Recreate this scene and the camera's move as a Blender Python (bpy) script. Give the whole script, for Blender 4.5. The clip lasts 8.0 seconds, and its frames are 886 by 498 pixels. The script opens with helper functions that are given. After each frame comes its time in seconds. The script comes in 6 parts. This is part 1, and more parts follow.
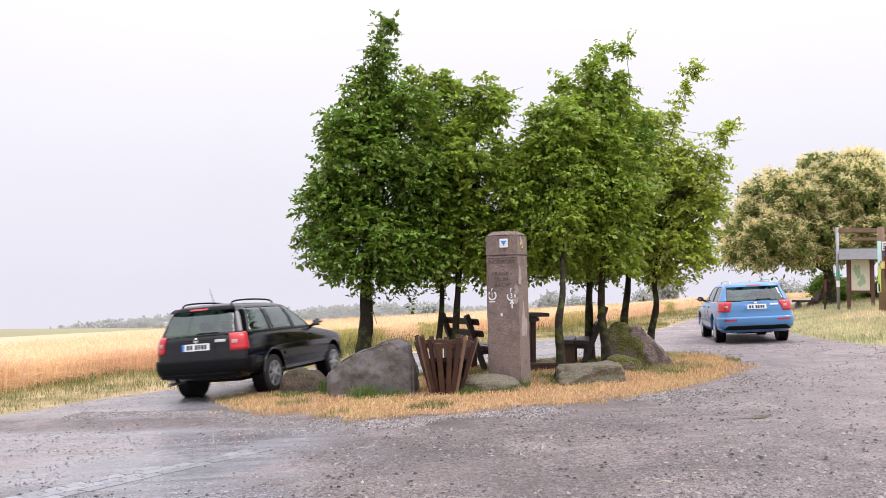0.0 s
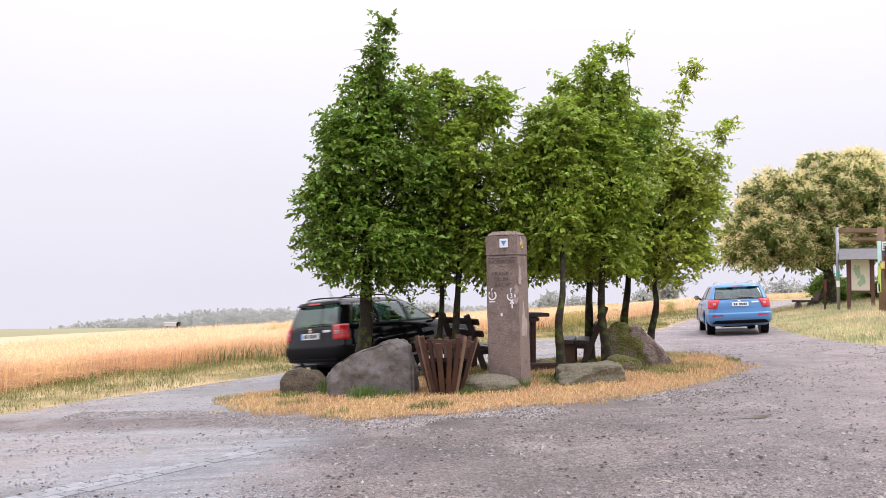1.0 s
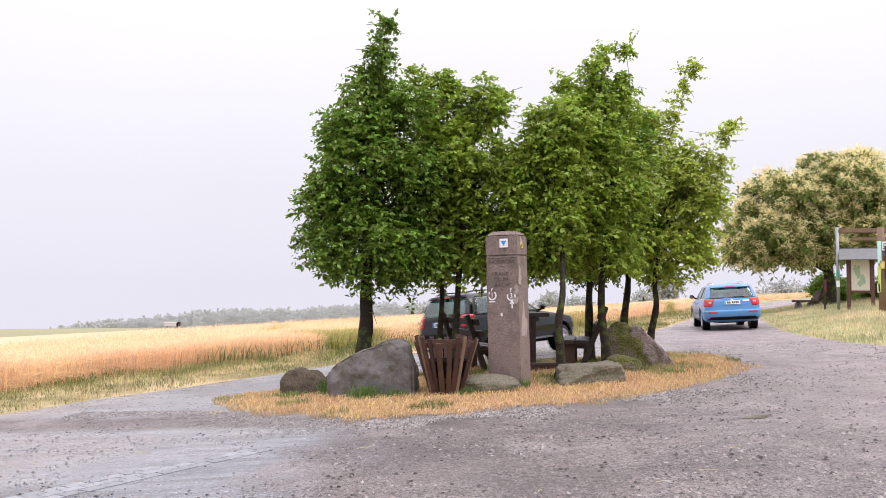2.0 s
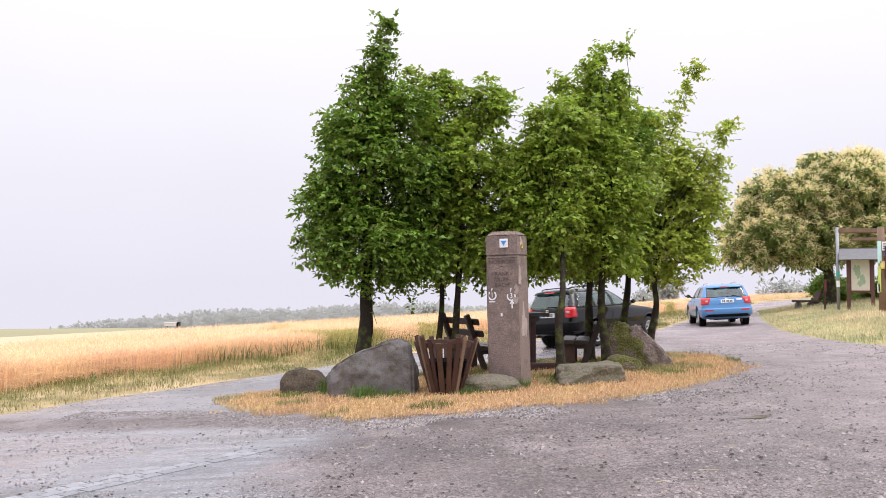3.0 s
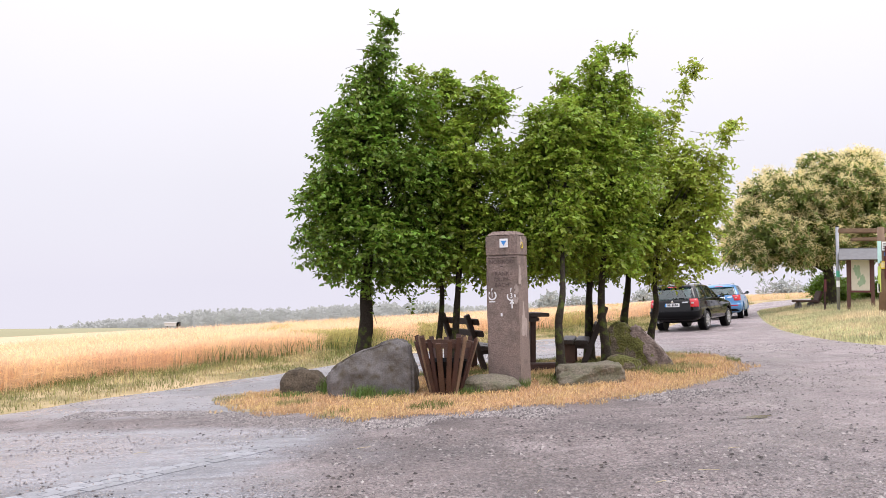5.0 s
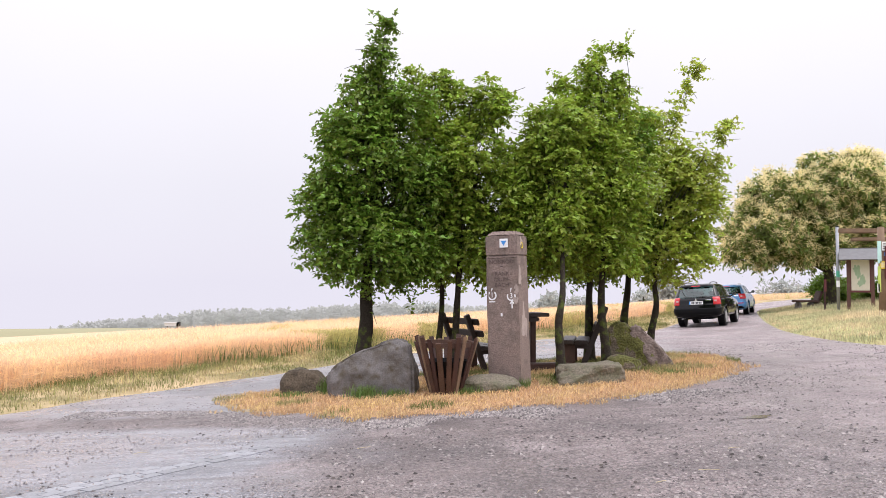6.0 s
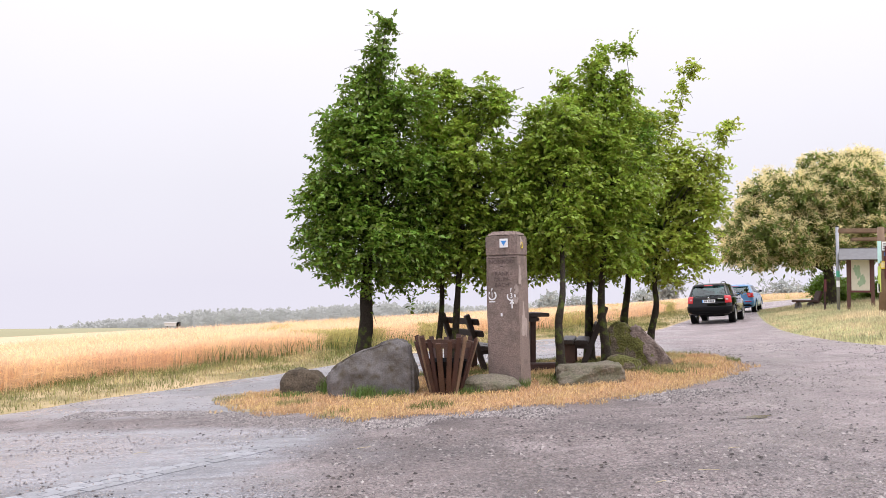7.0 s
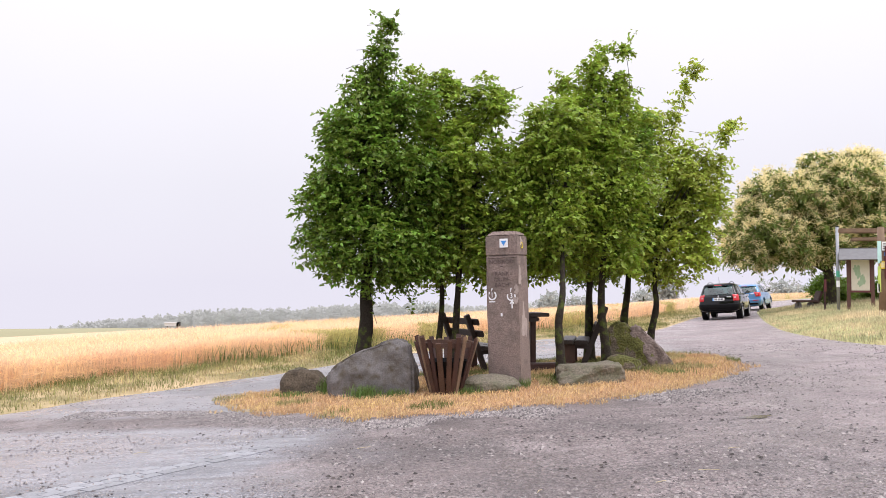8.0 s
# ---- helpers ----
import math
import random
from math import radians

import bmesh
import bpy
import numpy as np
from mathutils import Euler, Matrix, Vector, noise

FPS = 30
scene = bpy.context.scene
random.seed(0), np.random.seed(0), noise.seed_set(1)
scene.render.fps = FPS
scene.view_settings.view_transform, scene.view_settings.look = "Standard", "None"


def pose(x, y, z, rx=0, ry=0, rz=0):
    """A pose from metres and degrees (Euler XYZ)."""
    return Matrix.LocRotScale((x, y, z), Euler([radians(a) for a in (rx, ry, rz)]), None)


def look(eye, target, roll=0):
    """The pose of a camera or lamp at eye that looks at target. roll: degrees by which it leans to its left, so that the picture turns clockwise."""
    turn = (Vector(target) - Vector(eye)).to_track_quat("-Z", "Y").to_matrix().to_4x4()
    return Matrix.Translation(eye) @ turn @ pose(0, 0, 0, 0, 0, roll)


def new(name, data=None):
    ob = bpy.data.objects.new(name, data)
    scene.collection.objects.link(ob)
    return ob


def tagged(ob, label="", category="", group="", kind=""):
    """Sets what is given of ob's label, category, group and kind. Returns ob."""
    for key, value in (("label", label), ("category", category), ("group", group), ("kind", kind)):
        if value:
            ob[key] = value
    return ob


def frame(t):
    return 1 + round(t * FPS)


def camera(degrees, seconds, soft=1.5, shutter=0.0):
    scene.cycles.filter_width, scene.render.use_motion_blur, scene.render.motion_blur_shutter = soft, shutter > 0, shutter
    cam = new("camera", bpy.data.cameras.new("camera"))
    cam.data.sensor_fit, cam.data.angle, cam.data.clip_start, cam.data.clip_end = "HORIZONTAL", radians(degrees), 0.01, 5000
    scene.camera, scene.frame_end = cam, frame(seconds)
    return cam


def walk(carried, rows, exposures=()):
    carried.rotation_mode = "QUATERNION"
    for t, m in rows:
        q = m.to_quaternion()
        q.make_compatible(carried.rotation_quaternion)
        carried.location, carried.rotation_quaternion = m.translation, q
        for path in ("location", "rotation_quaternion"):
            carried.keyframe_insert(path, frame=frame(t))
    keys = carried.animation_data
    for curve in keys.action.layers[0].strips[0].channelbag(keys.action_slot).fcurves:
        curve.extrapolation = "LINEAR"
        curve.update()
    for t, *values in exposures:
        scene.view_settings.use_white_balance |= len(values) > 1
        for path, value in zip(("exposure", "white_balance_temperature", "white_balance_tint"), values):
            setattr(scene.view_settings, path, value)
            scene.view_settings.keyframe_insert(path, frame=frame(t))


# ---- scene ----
# A still camera on a low tripod at a wayside junction.
cam = camera(58.03, 8.0, soft=0.8, shutter=0.7)
EYE = pose(0, 0, 1.424, 92.378, 0, 0)
walk(cam, [(0.0, EYE), (8.0, EYE)])

# ---- light: bright overcast after rain ----
def make_world():
    world = bpy.data.worlds.new("overcast_sky")
    scene.world = world
    world.use_nodes = True
    nt = world.node_tree
    nt.nodes.clear()
    N, L = nt.nodes.new, nt.links.new
    sky = N("ShaderNodeTexSky")
    sky.sky_type, sky.sun_disc = "NISHITA", False
    sky.sun_elevation, sky.sun_rotation = radians(57), radians(111)
    tc, sep = N("ShaderNodeTexCoord"), N("ShaderNodeSeparateXYZ")
    L(tc.outputs["Generated"], sep.inputs[0])
    ramp = N("ShaderNodeValToRGB")
    L(sep.outputs["Z"], ramp.inputs[0])
    e = ramp.color_ramp.elements
    e[0].position, e[0].color = 0.0, (0.80, 0.775, 0.89, 1)
    e[1].position, e[1].color = 1.0, (3.05, 2.93, 3.22, 1)
    a = e.new(0.12)
    a.color = (0.85, 0.83, 0.915, 1)
    a = e.new(0.30)
    a.color = (0.99, 0.965, 1.02, 1)
    a = e.new(0.5)
    a.color = (1.5, 1.47, 1.58, 1)
    nz = N("ShaderNodeTexNoise")
    nz.inputs["Scale"].default_value, nz.inputs["Detail"].default_value = 2.2, 4
    L(tc.outputs["Generated"], nz.inputs["Vector"])
    mr = N("ShaderNodeMapRange")
    L(nz.outputs["Fac"], mr.inputs["Value"])
    mr.inputs["To Min"].default_value, mr.inputs["To Max"].default_value = 0.95, 1.05
    mul = N("ShaderNodeVectorMath")
    mul.operation = "SCALE"
    L(ramp.outputs[0], mul.inputs[0])
    L(mr.outputs[0], mul.inputs["Scale"])
    b1, b2, add, out = N("ShaderNodeBackground"), N("ShaderNodeBackground"), N("ShaderNodeAddShader"), N("ShaderNodeOutputWorld")
    L(mul.outputs[0], b1.inputs[0])
    b1.inputs[1].default_value = 1.0
    L(sky.outputs[0], b2.inputs[0])
    b2.inputs[1].default_value = 0.004
    L(b1.outputs[0], add.inputs[0])
    L(b2.outputs[0], add.inputs[1])
    L(add.outputs[0], out.inputs[0])


make_world()
sun = new("sun", bpy.data.lights.new("sun", "SUN"))
sun.data.energy, sun.data.angle, sun.data.color = 1.4, radians(25), (1.0, 0.95, 0.92)
sun.matrix_world = look((16, 8, 26), (0, 14, 0))
scene.view_settings.exposure = 0.03

# ---- materials ----
def mat(name, base, rough=0.7, metal=0.0, vary=0.25, scale=6.0, fine=60.0, bump=0.0, second=None, mix=(0.4, 0.6), spec=0.5, coat=0.0, island=0.0, trans=0.0, rough_vary=0.0, emit=0.0, rand=0.0):
    m = bpy.data.materials.new(name)
    m.use_nodes = True
    nt = m.node_tree
    N, L = nt.nodes.new, nt.links.new
    p = nt.nodes["Principled BSDF"]
    p.inputs["Roughness"].default_value, p.inputs["Metallic"].default_value = rough, metal
    p.inputs["Specular IOR Level"].default_value, p.inputs["Coat Weight"].default_value = spec, coat
    p.inputs["Coat Roughness"].default_value = 0.08
    tc = N("ShaderNodeTexCoord")
    n1, n2 = N("ShaderNodeTexNoise"), N("ShaderNodeTexNoise")
    for n, s in ((n1, scale), (n2, fine)):
        L(tc.outputs["Object"], n.inputs["Vector"])
        n.inputs["Scale"].default_value, n.inputs["Detail"].default_value = s, 5
    src = None
    if second:
        rp = N("ShaderNodeValToRGB")
        rp.color_ramp.elements[0].position, rp.color_ramp.elements[1].position = mix
        rp.color_ramp.elements[0].color, rp.color_ramp.elements[1].color = (*base, 1), (*second, 1)
        L(n1.outputs["Fac"], rp.inputs[0])
        src = rp.outputs[0]
    hsv = N("ShaderNodeHueSaturation")
    if src:
        L(src, hsv.inputs["Color"])
    else:
        hsv.inputs["Color"].default_value = (*base, 1)
    ad = N("ShaderNodeMath")
    ad.operation = "ADD"
    L(n1.outputs["Fac"], ad.inputs[0])
    L(n2.outputs["Fac"], ad.inputs[1])
    mr = N("ShaderNodeMapRange")
    mr.inputs["From Min"].default_value, mr.inputs["From Max"].default_value = 0.6, 1.4
    mr.inputs["To Min"].default_value, mr.inputs["To Max"].default_value = 1 - vary, 1 + vary
    L(ad.outputs[0], mr.inputs["Value"])
    val = mr.outputs[0]
    if island or rand:
        if island:
            geo = N("ShaderNodeNewGeometry")
            rsrc = geo.outputs["Random Per Island"]
        else:
            rsrc = N("ShaderNodeObjectInfo").outputs["Random"]
        amt = island or rand
        r2 = N("ShaderNodeMapRange")
        r2.inputs["To Min"].default_value, r2.inputs["To Max"].default_value = 1 - amt, 1 + amt
        L(rsrc, r2.inputs["Value"])
        mm = N("ShaderNodeMath")
        mm.operation = "MULTIPLY"
        L(val, mm.inputs[0])
        L(r2.outputs[0], mm.inputs[1])
        val = mm.outputs[0]
        r3 = N("ShaderNodeMapRange")
        r3.inputs["To Min"].default_value, r3.inputs["To Max"].default_value = 0.5 - 0.05 * amt, 0.5 + 0.05 * amt
        L(rsrc, r3.inputs["Value"])
        L(r3.outputs[0], hsv.inputs["Hue"])
    L(val, hsv.inputs["Value"])
    L(hsv.outputs[0], p.inputs["Base Color"])
    if rough_vary:
        r4 = N("ShaderNodeMapRange")
        r4.inputs["From Min"].default_value, r4.inputs["From Max"].default_value = 0.35, 0.65
        r4.inputs["To Min"].default_value, r4.inputs["To Max"].default_value = max(rough - rough_vary, 0.03), min(rough + rough_vary, 1)
        L(n1.outputs["Fac"], r4.inputs["Value"])
        L(r4.outputs[0], p.inputs["Roughness"])
    if bump:
        b = N("ShaderNodeBump")
        b.inputs["Strength"].default_value, b.inputs["Distance"].default_value = 0.8, bump
        L(ad.outputs[0], b.inputs["Height"])
        L(b.outputs[0], p.inputs["Normal"])
    if emit:
        p.inputs["Emission Color"].default_value, p.inputs["Emission Strength"].default_value = (*base, 1), emit
    if trans:
        t = N("ShaderNodeBsdfTranslucent")
        L(hsv.outputs[0], t.inputs[0])
        mx = N("ShaderNodeMixShader")
        mx.inputs[0].default_value = trans
        L(p.outputs[0], mx.inputs[1])
        L(t.outputs[0], mx.inputs[2])
        L(mx.outputs[0], nt.nodes["Material Output"].inputs[0])
    return m


def glass_mat(name, tint, gloss):
    """Tinted clear car glazing with a gloss that grows towards grazing angles."""
    m = bpy.data.materials.new(name)
    m.use_nodes = True
    nt = m.node_tree
    nt.nodes.clear()
    N, L = nt.nodes.new, nt.links.new
    clear, shine, mix, out = N("ShaderNodeBsdfTransparent"), N("ShaderNodeBsdfGlossy"), N("ShaderNodeMixShader"), N("ShaderNodeOutputMaterial")
    clear.inputs[0].default_value = (*tint, 1)
    shine.inputs["Roughness"].default_value = 0.03
    lw, pw, ml = N("ShaderNodeLayerWeight"), N("ShaderNodeMath"), N("ShaderNodeMath")
    lw.inputs[0].default_value = 0.5
    pw.operation, pw.inputs[1].default_value = "POWER", 3.0
    ml.operation, ml.inputs[1].default_value, ml.inputs[2].default_value = "MULTIPLY_ADD", 0.75, gloss
    L(lw.outputs["Facing"], pw.inputs[0])
    L(pw.outputs[0], ml.inputs[0])
    L(ml.outputs[0], mix.inputs[0])
    L(clear.outputs[0], mix.inputs[1])
    L(shine.outputs[0], mix.inputs[2])
    L(mix.outputs[0], out.inputs[0])
    return m


M = {}


def make_materials():
    M["grass_dry"] = mat("dry_grass", (0.66, 0.44, 0.255), 0.9, vary=0.35, scale=1.2, fine=40, second=(0.54, 0.39, 0.20), island=0.3, trans=0.25, spec=0.15)
    M["soil_dry"] = mat("straw_litter", (0.47, 0.30, 0.17), 0.95, vary=0.45, scale=1.6, fine=45, bump=0.03, second=(0.28, 0.19, 0.10), spec=0.15)
    M["grass"] = mat("verge_grass", (0.185, 0.205, 0.07), 0.85, vary=0.35, scale=0.8, fine=30, island=0.4, trans=0.35, second=(0.53, 0.42, 0.24), mix=(0.45, 0.66), spec=0.15)
    M["grass_green"] = mat("tuft_grass", (0.12, 0.19, 0.045), 0.7, vary=0.3, scale=2, island=0.35, trans=0.3)
    M["verge"] = mat("verge_soil", (0.26, 0.22, 0.11), 0.95, vary=0.4, scale=0.7, fine=25, bump=0.03, second=(0.42, 0.32, 0.19), spec=0.1)
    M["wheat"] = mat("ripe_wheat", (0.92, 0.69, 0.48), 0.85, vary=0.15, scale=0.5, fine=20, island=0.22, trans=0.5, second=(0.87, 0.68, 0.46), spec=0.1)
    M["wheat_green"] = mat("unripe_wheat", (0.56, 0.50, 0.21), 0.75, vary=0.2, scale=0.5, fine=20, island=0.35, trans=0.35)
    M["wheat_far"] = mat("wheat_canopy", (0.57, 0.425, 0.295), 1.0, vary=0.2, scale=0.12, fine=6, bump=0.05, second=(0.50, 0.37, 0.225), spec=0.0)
    M["land"] = mat("meadow_land", (0.24, 0.27, 0.13), 0.95, vary=0.25, scale=0.02, fine=0.4, second=(0.33, 0.31, 0.15))
    M["land_far"] = mat("far_field", (0.25, 0.235, 0.13), 0.95, vary=0.1, scale=0.02, fine=0.4)
    # pale base and emission put the distance haze into the woodland itself
    M["wood_far"] = mat("woodland_haze_glow", (0.415, 0.415, 0.405), 1.0, vary=0.10, scale=0.05, fine=0.4, spec=0.0, trans=0.5, emit=0.74)
    M["stone"] = mat("sandstone", (0.285, 0.215, 0.19), 0.9, vary=0.55, scale=6, fine=50, bump=0.018, second=(0.155, 0.12, 0.105), mix=(0.40, 0.62))
    M["stone_light"] = mat("chipped_sandstone", (0.40, 0.33, 0.30), 0.9, vary=0.3, scale=9, fine=70, bump=0.01)
    # dark colour stands in for the shade inside carved strokes
    M["carved"] = mat("carved_letter_shade", (0.11, 0.08, 0.075), 0.95, vary=0.2, scale=30)
    M["boulder"] = mat("weathered_boulder", (0.14, 0.128, 0.126), 0.75, vary=0.45, scale=9, fine=60, bump=0.014, second=(0.065, 0.054, 0.038), mix=(0.42, 0.68), rough_vary=0.15)
    M["boulder_moss"] = mat("mossy_boulder", (0.115, 0.115, 0.03), 0.95, vary=0.7, scale=5, fine=30, bump=0.05, second=(0.12, 0.095, 0.07), mix=(0.50, 0.58))
    M["bark"] = mat("bark", (0.036, 0.029, 0.022), 0.95, vary=0.5, scale=7, fine=45, bump=0.03, second=(0.06, 0.075, 0.018), mix=(0.52, 0.64), spec=0.25)
    M["leaf_dark"] = mat("hornbeam_leaf_deep", (0.17, 0.265, 0.036), 0.42, vary=0.35, scale=1.2, island=0.45, trans=0.32, spec=0.4)
    M["leaf"] = mat("hornbeam_leaf", (0.285, 0.38, 0.052), 0.42, vary=0.35, scale=1.2, island=0.4, trans=0.4, spec=0.4)
    M["leaf_light"] = mat("hornbeam_leaf_young", (0.41, 0.48, 0.08), 0.42, vary=0.35, scale=1.2, island=0.4, trans=0.44, spec=0.4)
    M["leaf_chestnut"] = mat("chestnut_leaf", (0.23, 0.29, 0.08), 0.45, vary=0.25, scale=1.0, island=0.4, trans=0.35, spec=0.4)
    M["catkin"] = mat("cream_catkin", (0.90, 0.80, 0.47), 0.8, vary=0.15, scale=2, island=0.12, trans=0.35)
    M["wood_dark"] = mat("dark_stained_wood", (0.062, 0.027, 0.019), 0.6, vary=0.5, scale=5, fine=60, bump=0.008, rand=0.4)
    M["wood_black"] = mat("blackened_wood", (0.03, 0.019, 0.016), 0.5, vary=0.4, scale=5, fine=60, bump=0.006, rand=0.25)
    M["wood_grey"] = mat("weathered_brown_wood", (0.20, 0.13, 0.085), 0.8, vary=0.3, scale=5, fine=60, bump=0.006)
    M["straw"] = mat("pale_straw", (0.5, 0.42, 0.28), 0.8, vary=0.1)
    M["white"] = mat("white_paint", (0.8, 0.8, 0.82), 0.5, vary=0.06)
    M["blue_mark"] = mat("blue_trail_paint", (0.06, 0.28, 0.70), 0.5, vary=0.05)
    M["yellow"] = mat("yellow_sign_paint", (0.75, 0.6, 0.05), 0.5, vary=0.08)
    M["green_sign"] = mat("green_sign_paint", (0.06, 0.35, 0.24), 0.5, vary=0.08)
    M["cyan_sign"] = mat("pale_cyan_paint", (0.5, 0.75, 0.75), 0.5, vary=0.08)
    M["steel"] = mat("galvanised_steel", (0.27, 0.28, 0.30), 0.5, metal=0.6, vary=0.1)
    M["tin"] = mat("pale_tin_sheet", (0.58, 0.60, 0.62), 0.5, metal=0.2, vary=0.1)
    M["slate"] = mat("grey_roof_felt", (0.16, 0.16, 0.165), 0.8, vary=0.2, scale=8)
    M["paper"] = mat("map_paper", (0.62, 0.58, 0.48), 0.7, vary=0.08, scale=6)
    M["map_green"] = mat("map_green_print", (0.32, 0.42, 0.28), 0.7, vary=0.2, scale=12)
    M["maroon"] = mat("maroon_frame_paint", (0.12, 0.03, 0.035), 0.6, vary=0.15)
    M["sett"] = mat("granite_sett", (0.215, 0.22, 0.237), 0.36, vary=0.3, scale=14, rand=0.2, bump=0.008)
    M["pebble"] = mat("wet_pebble", (0.20, 0.175, 0.17), 0.5, vary=0.3, scale=3, island=0.8)
    # cars
    M["paint_black"] = mat("black_car_paint", (0.004, 0.004, 0.0055), 0.07, vary=0.1, spec=0.42, coat=0.1)
    M["paint_blue"] = mat("sky_blue_car_paint", (0.085, 0.245, 0.50), 0.3, metal=0.15, vary=0.04, coat=0.5)
    M["plastic"] = mat("black_plastic", (0.006, 0.006, 0.007), 0.45, vary=0.15, spec=0.1)
    M["rubber"] = mat("tyre_rubber", (0.02, 0.02, 0.021), 0.85, vary=0.25, scale=20)
    M["alloy"] = mat("silver_alloy", (0.55, 0.55, 0.57), 0.35, metal=0.7, vary=0.08)
    M["glass_mirror"] = mat("mirror_glass", (0.35, 0.36, 0.38), 0.05, metal=1.0, vary=0.02)
    M["chrome"] = mat("chrome", (0.7, 0.7, 0.72), 0.15, metal=1.0, vary=0.02)
    M["glass_car"] = glass_mat("tinted_car_glass", (0.50, 0.63, 0.61), 0.09)
    M["lens_red"] = mat("red_lens", (0.48, 0.012, 0.02), 0.2, vary=0.1, coat=0.5, emit=0.12)
    M["lens_clear"] = mat("clear_lens", (0.5, 0.3, 0.3), 0.15, vary=0.08, coat=0.5)
    M["plate"] = mat("number_plate_white", (0.78, 0.78, 0.78), 0.4, vary=0.03)
    M["ink"] = mat("plate_ink", (0.05, 0.05, 0.06), 0.5, vary=0.03)


make_materials()


# ---- mesh helpers ----
def part(name, bm, material, parent, label="", smooth=False):
    """One mesh object under a thing or a part; bm is a bmesh or (vertices, faces)."""
    me = bpy.data.meshes.new(name)
    if isinstance(bm, tuple):
        me.from_pydata(bm[0], [], bm[1])
    else:
        bmesh.ops.recalc_face_normals(bm, faces=bm.faces)
        bm.to_mesh(me)
        bm.free()
    if material:
        me.materials.append(M[material])
    if smooth:
        me.polygons.foreach_set("use_smooth", [True] * len(me.polygons))
    ob = new(name, me)
    ob.parent = parent
    if label:
        tagged(ob, label)
    return ob


def thing(name, m, label, category, group="", kind=""):
    e = new(name)
    e.matrix_world = m
    e.empty_display_size = 0.1
    return tagged(e, label, category, group, kind)


def whole(name, bm, material, label, category, kind="", group="", smooth=False, m=None):
    ob = part(name, bm, material, None, "", smooth)
    if m is not None:
        ob.matrix_world = m
    return tagged(ob, label, category, group, kind)


def box(sx, sy, sz, m=None, bevel=0.01, bm=None, taper=1.0):
    """A bevelled block, its base centre at the origin of m."""
    bm2 = bmesh.new()
    bmesh.ops.create_cube(bm2, size=1)
    for v in bm2.verts:
        k = taper if v.co.z > 0 else 1.0
        v.co = Vector((v.co.x * sx * k, v.co.y * sy * k, (v.co.z + 0.5) * sz))
    if bevel:
        bmesh.ops.bevel(bm2, geom=bm2.edges[:], offset=min(bevel, 0.45 * min(sx, sy, sz)), segments=2, affect="EDGES")
    if m is not None:
        bmesh.ops.transform(bm2, matrix=m, verts=bm2.verts)
    if bm is None:
        return bm2
    tmp = bpy.data.meshes.new("tmp")
    bm2.to_mesh(tmp)
    bm2.free()
    bm.from_mesh(tmp)
    bpy.data.meshes.remove(tmp)
    return bm


def beam(a, b, w, h, bevel=0.008):
    """A bevelled bar from a to b, w wide across and h deep."""
    a, b = Vector(a), Vector(b)
    d = b - a
    q = d.to_track_quat("Z", "Y").to_matrix().to_4x4()
    return box(w, h, d.length, Matrix.Translation(a) @ q, bevel)


def tube(points, radii, sides=10, cap=True):
    """A tapered limb through points."""
    pts = [Vector(p) for p in points]
    vs, fs = [], []
    ref = Vector((0.31, 0.95, 0.05)).normalized()
    for i, p in enumerate(pts):
        d = (pts[min(i + 1, len(pts) - 1)] - pts[max(i - 1, 0)]).normalized()
        u = d.cross(ref).normalized()
        w = d.cross(u).normalized()
        for k in range(sides):
            a = 2 * math.pi * k / sides
            vs.append(p + (u * math.cos(a) + w * math.sin(a)) * radii[i])
    for i in range(len(pts) - 1):
        for k in range(sides):
            k2 = (k + 1) % sides
            fs.append((i * sides + k, i * sides + k2, (i + 1) * sides + k2, (i + 1) * sides + k))
    if cap:
        fs.append(tuple(range(sides - 1, -1, -1)))
        fs.append(tuple((len(pts) - 1) * sides + k for k in range(sides)))
    return [tuple(v) for v in vs], fs


def merge(lists):
    vs, fs = [], []
    for v, f in lists:
        o = len(vs)
        vs += v
        fs += [tuple(i + o for i in q) for q in f]
    return vs, fs


# ---- the lie of the land: it rises gently to the right and falls away behind ----
def gz(x, y):
    k = max(0.0, min(1.0, (x - 8.0) / 20.0))
    w = 1.0 - 0.6 * k * k * (3 - 2 * k)
    r = max(y - 30.0, 0.0)
    fall = 0.0003 * r * r if r < 90 else 2.43 + 0.054 * (r - 90)
    return 0.05 * max(min(x, 90.0), -90.0) - 0.022 * y - w * fall


ISLAND = [(-3.5, 12.6), (-2.9, 11.4), (-1.97, 10.65), (-0.72, 9.9), (0.69, 10.2), (2.37, 10.7), (3.71, 11.8), (4.9, 13.4), (5.4, 15.1), (5.4, 16.6), (4.6, 17.4), (2.1, 17.1), (0.3, 16.2), (-1.0, 14.9), (-2.5, 13.9), (-3.3, 13.2)]
ROAD_FAR = [(-30, 6.3), (-14, 9.2), (-9.0, 11.1), (-6.8, 12.3), (-6.1, 13.8), (-5.1, 15.05), (-4.2, 16.5), (-3.5, 17.4), (-2.5, 19.3), (-0.6, 22.3), (1.5, 24.8), (3.1, 25.6), (5.4, 26.4), (7.4, 27.9), (9.4, 32.1), (12.5, 38.9), (17.0, 47.5), (23.0, 60.0), (29.0, 71.0), (38, 82)]
ROAD_NEAR = [(45, 80), (33, 69), (26, 58.5), (21.5, 50.0), (18.0, 45.2), (16.2, 41.3), (12.9, 32.4), (10.9, 26.5), (9.8, 22.5), (9.25, 18.6), (9.6, 16.2), (12, 14.3), (18, 12.5), (30, 10), (32, -14), (-30, -14)]


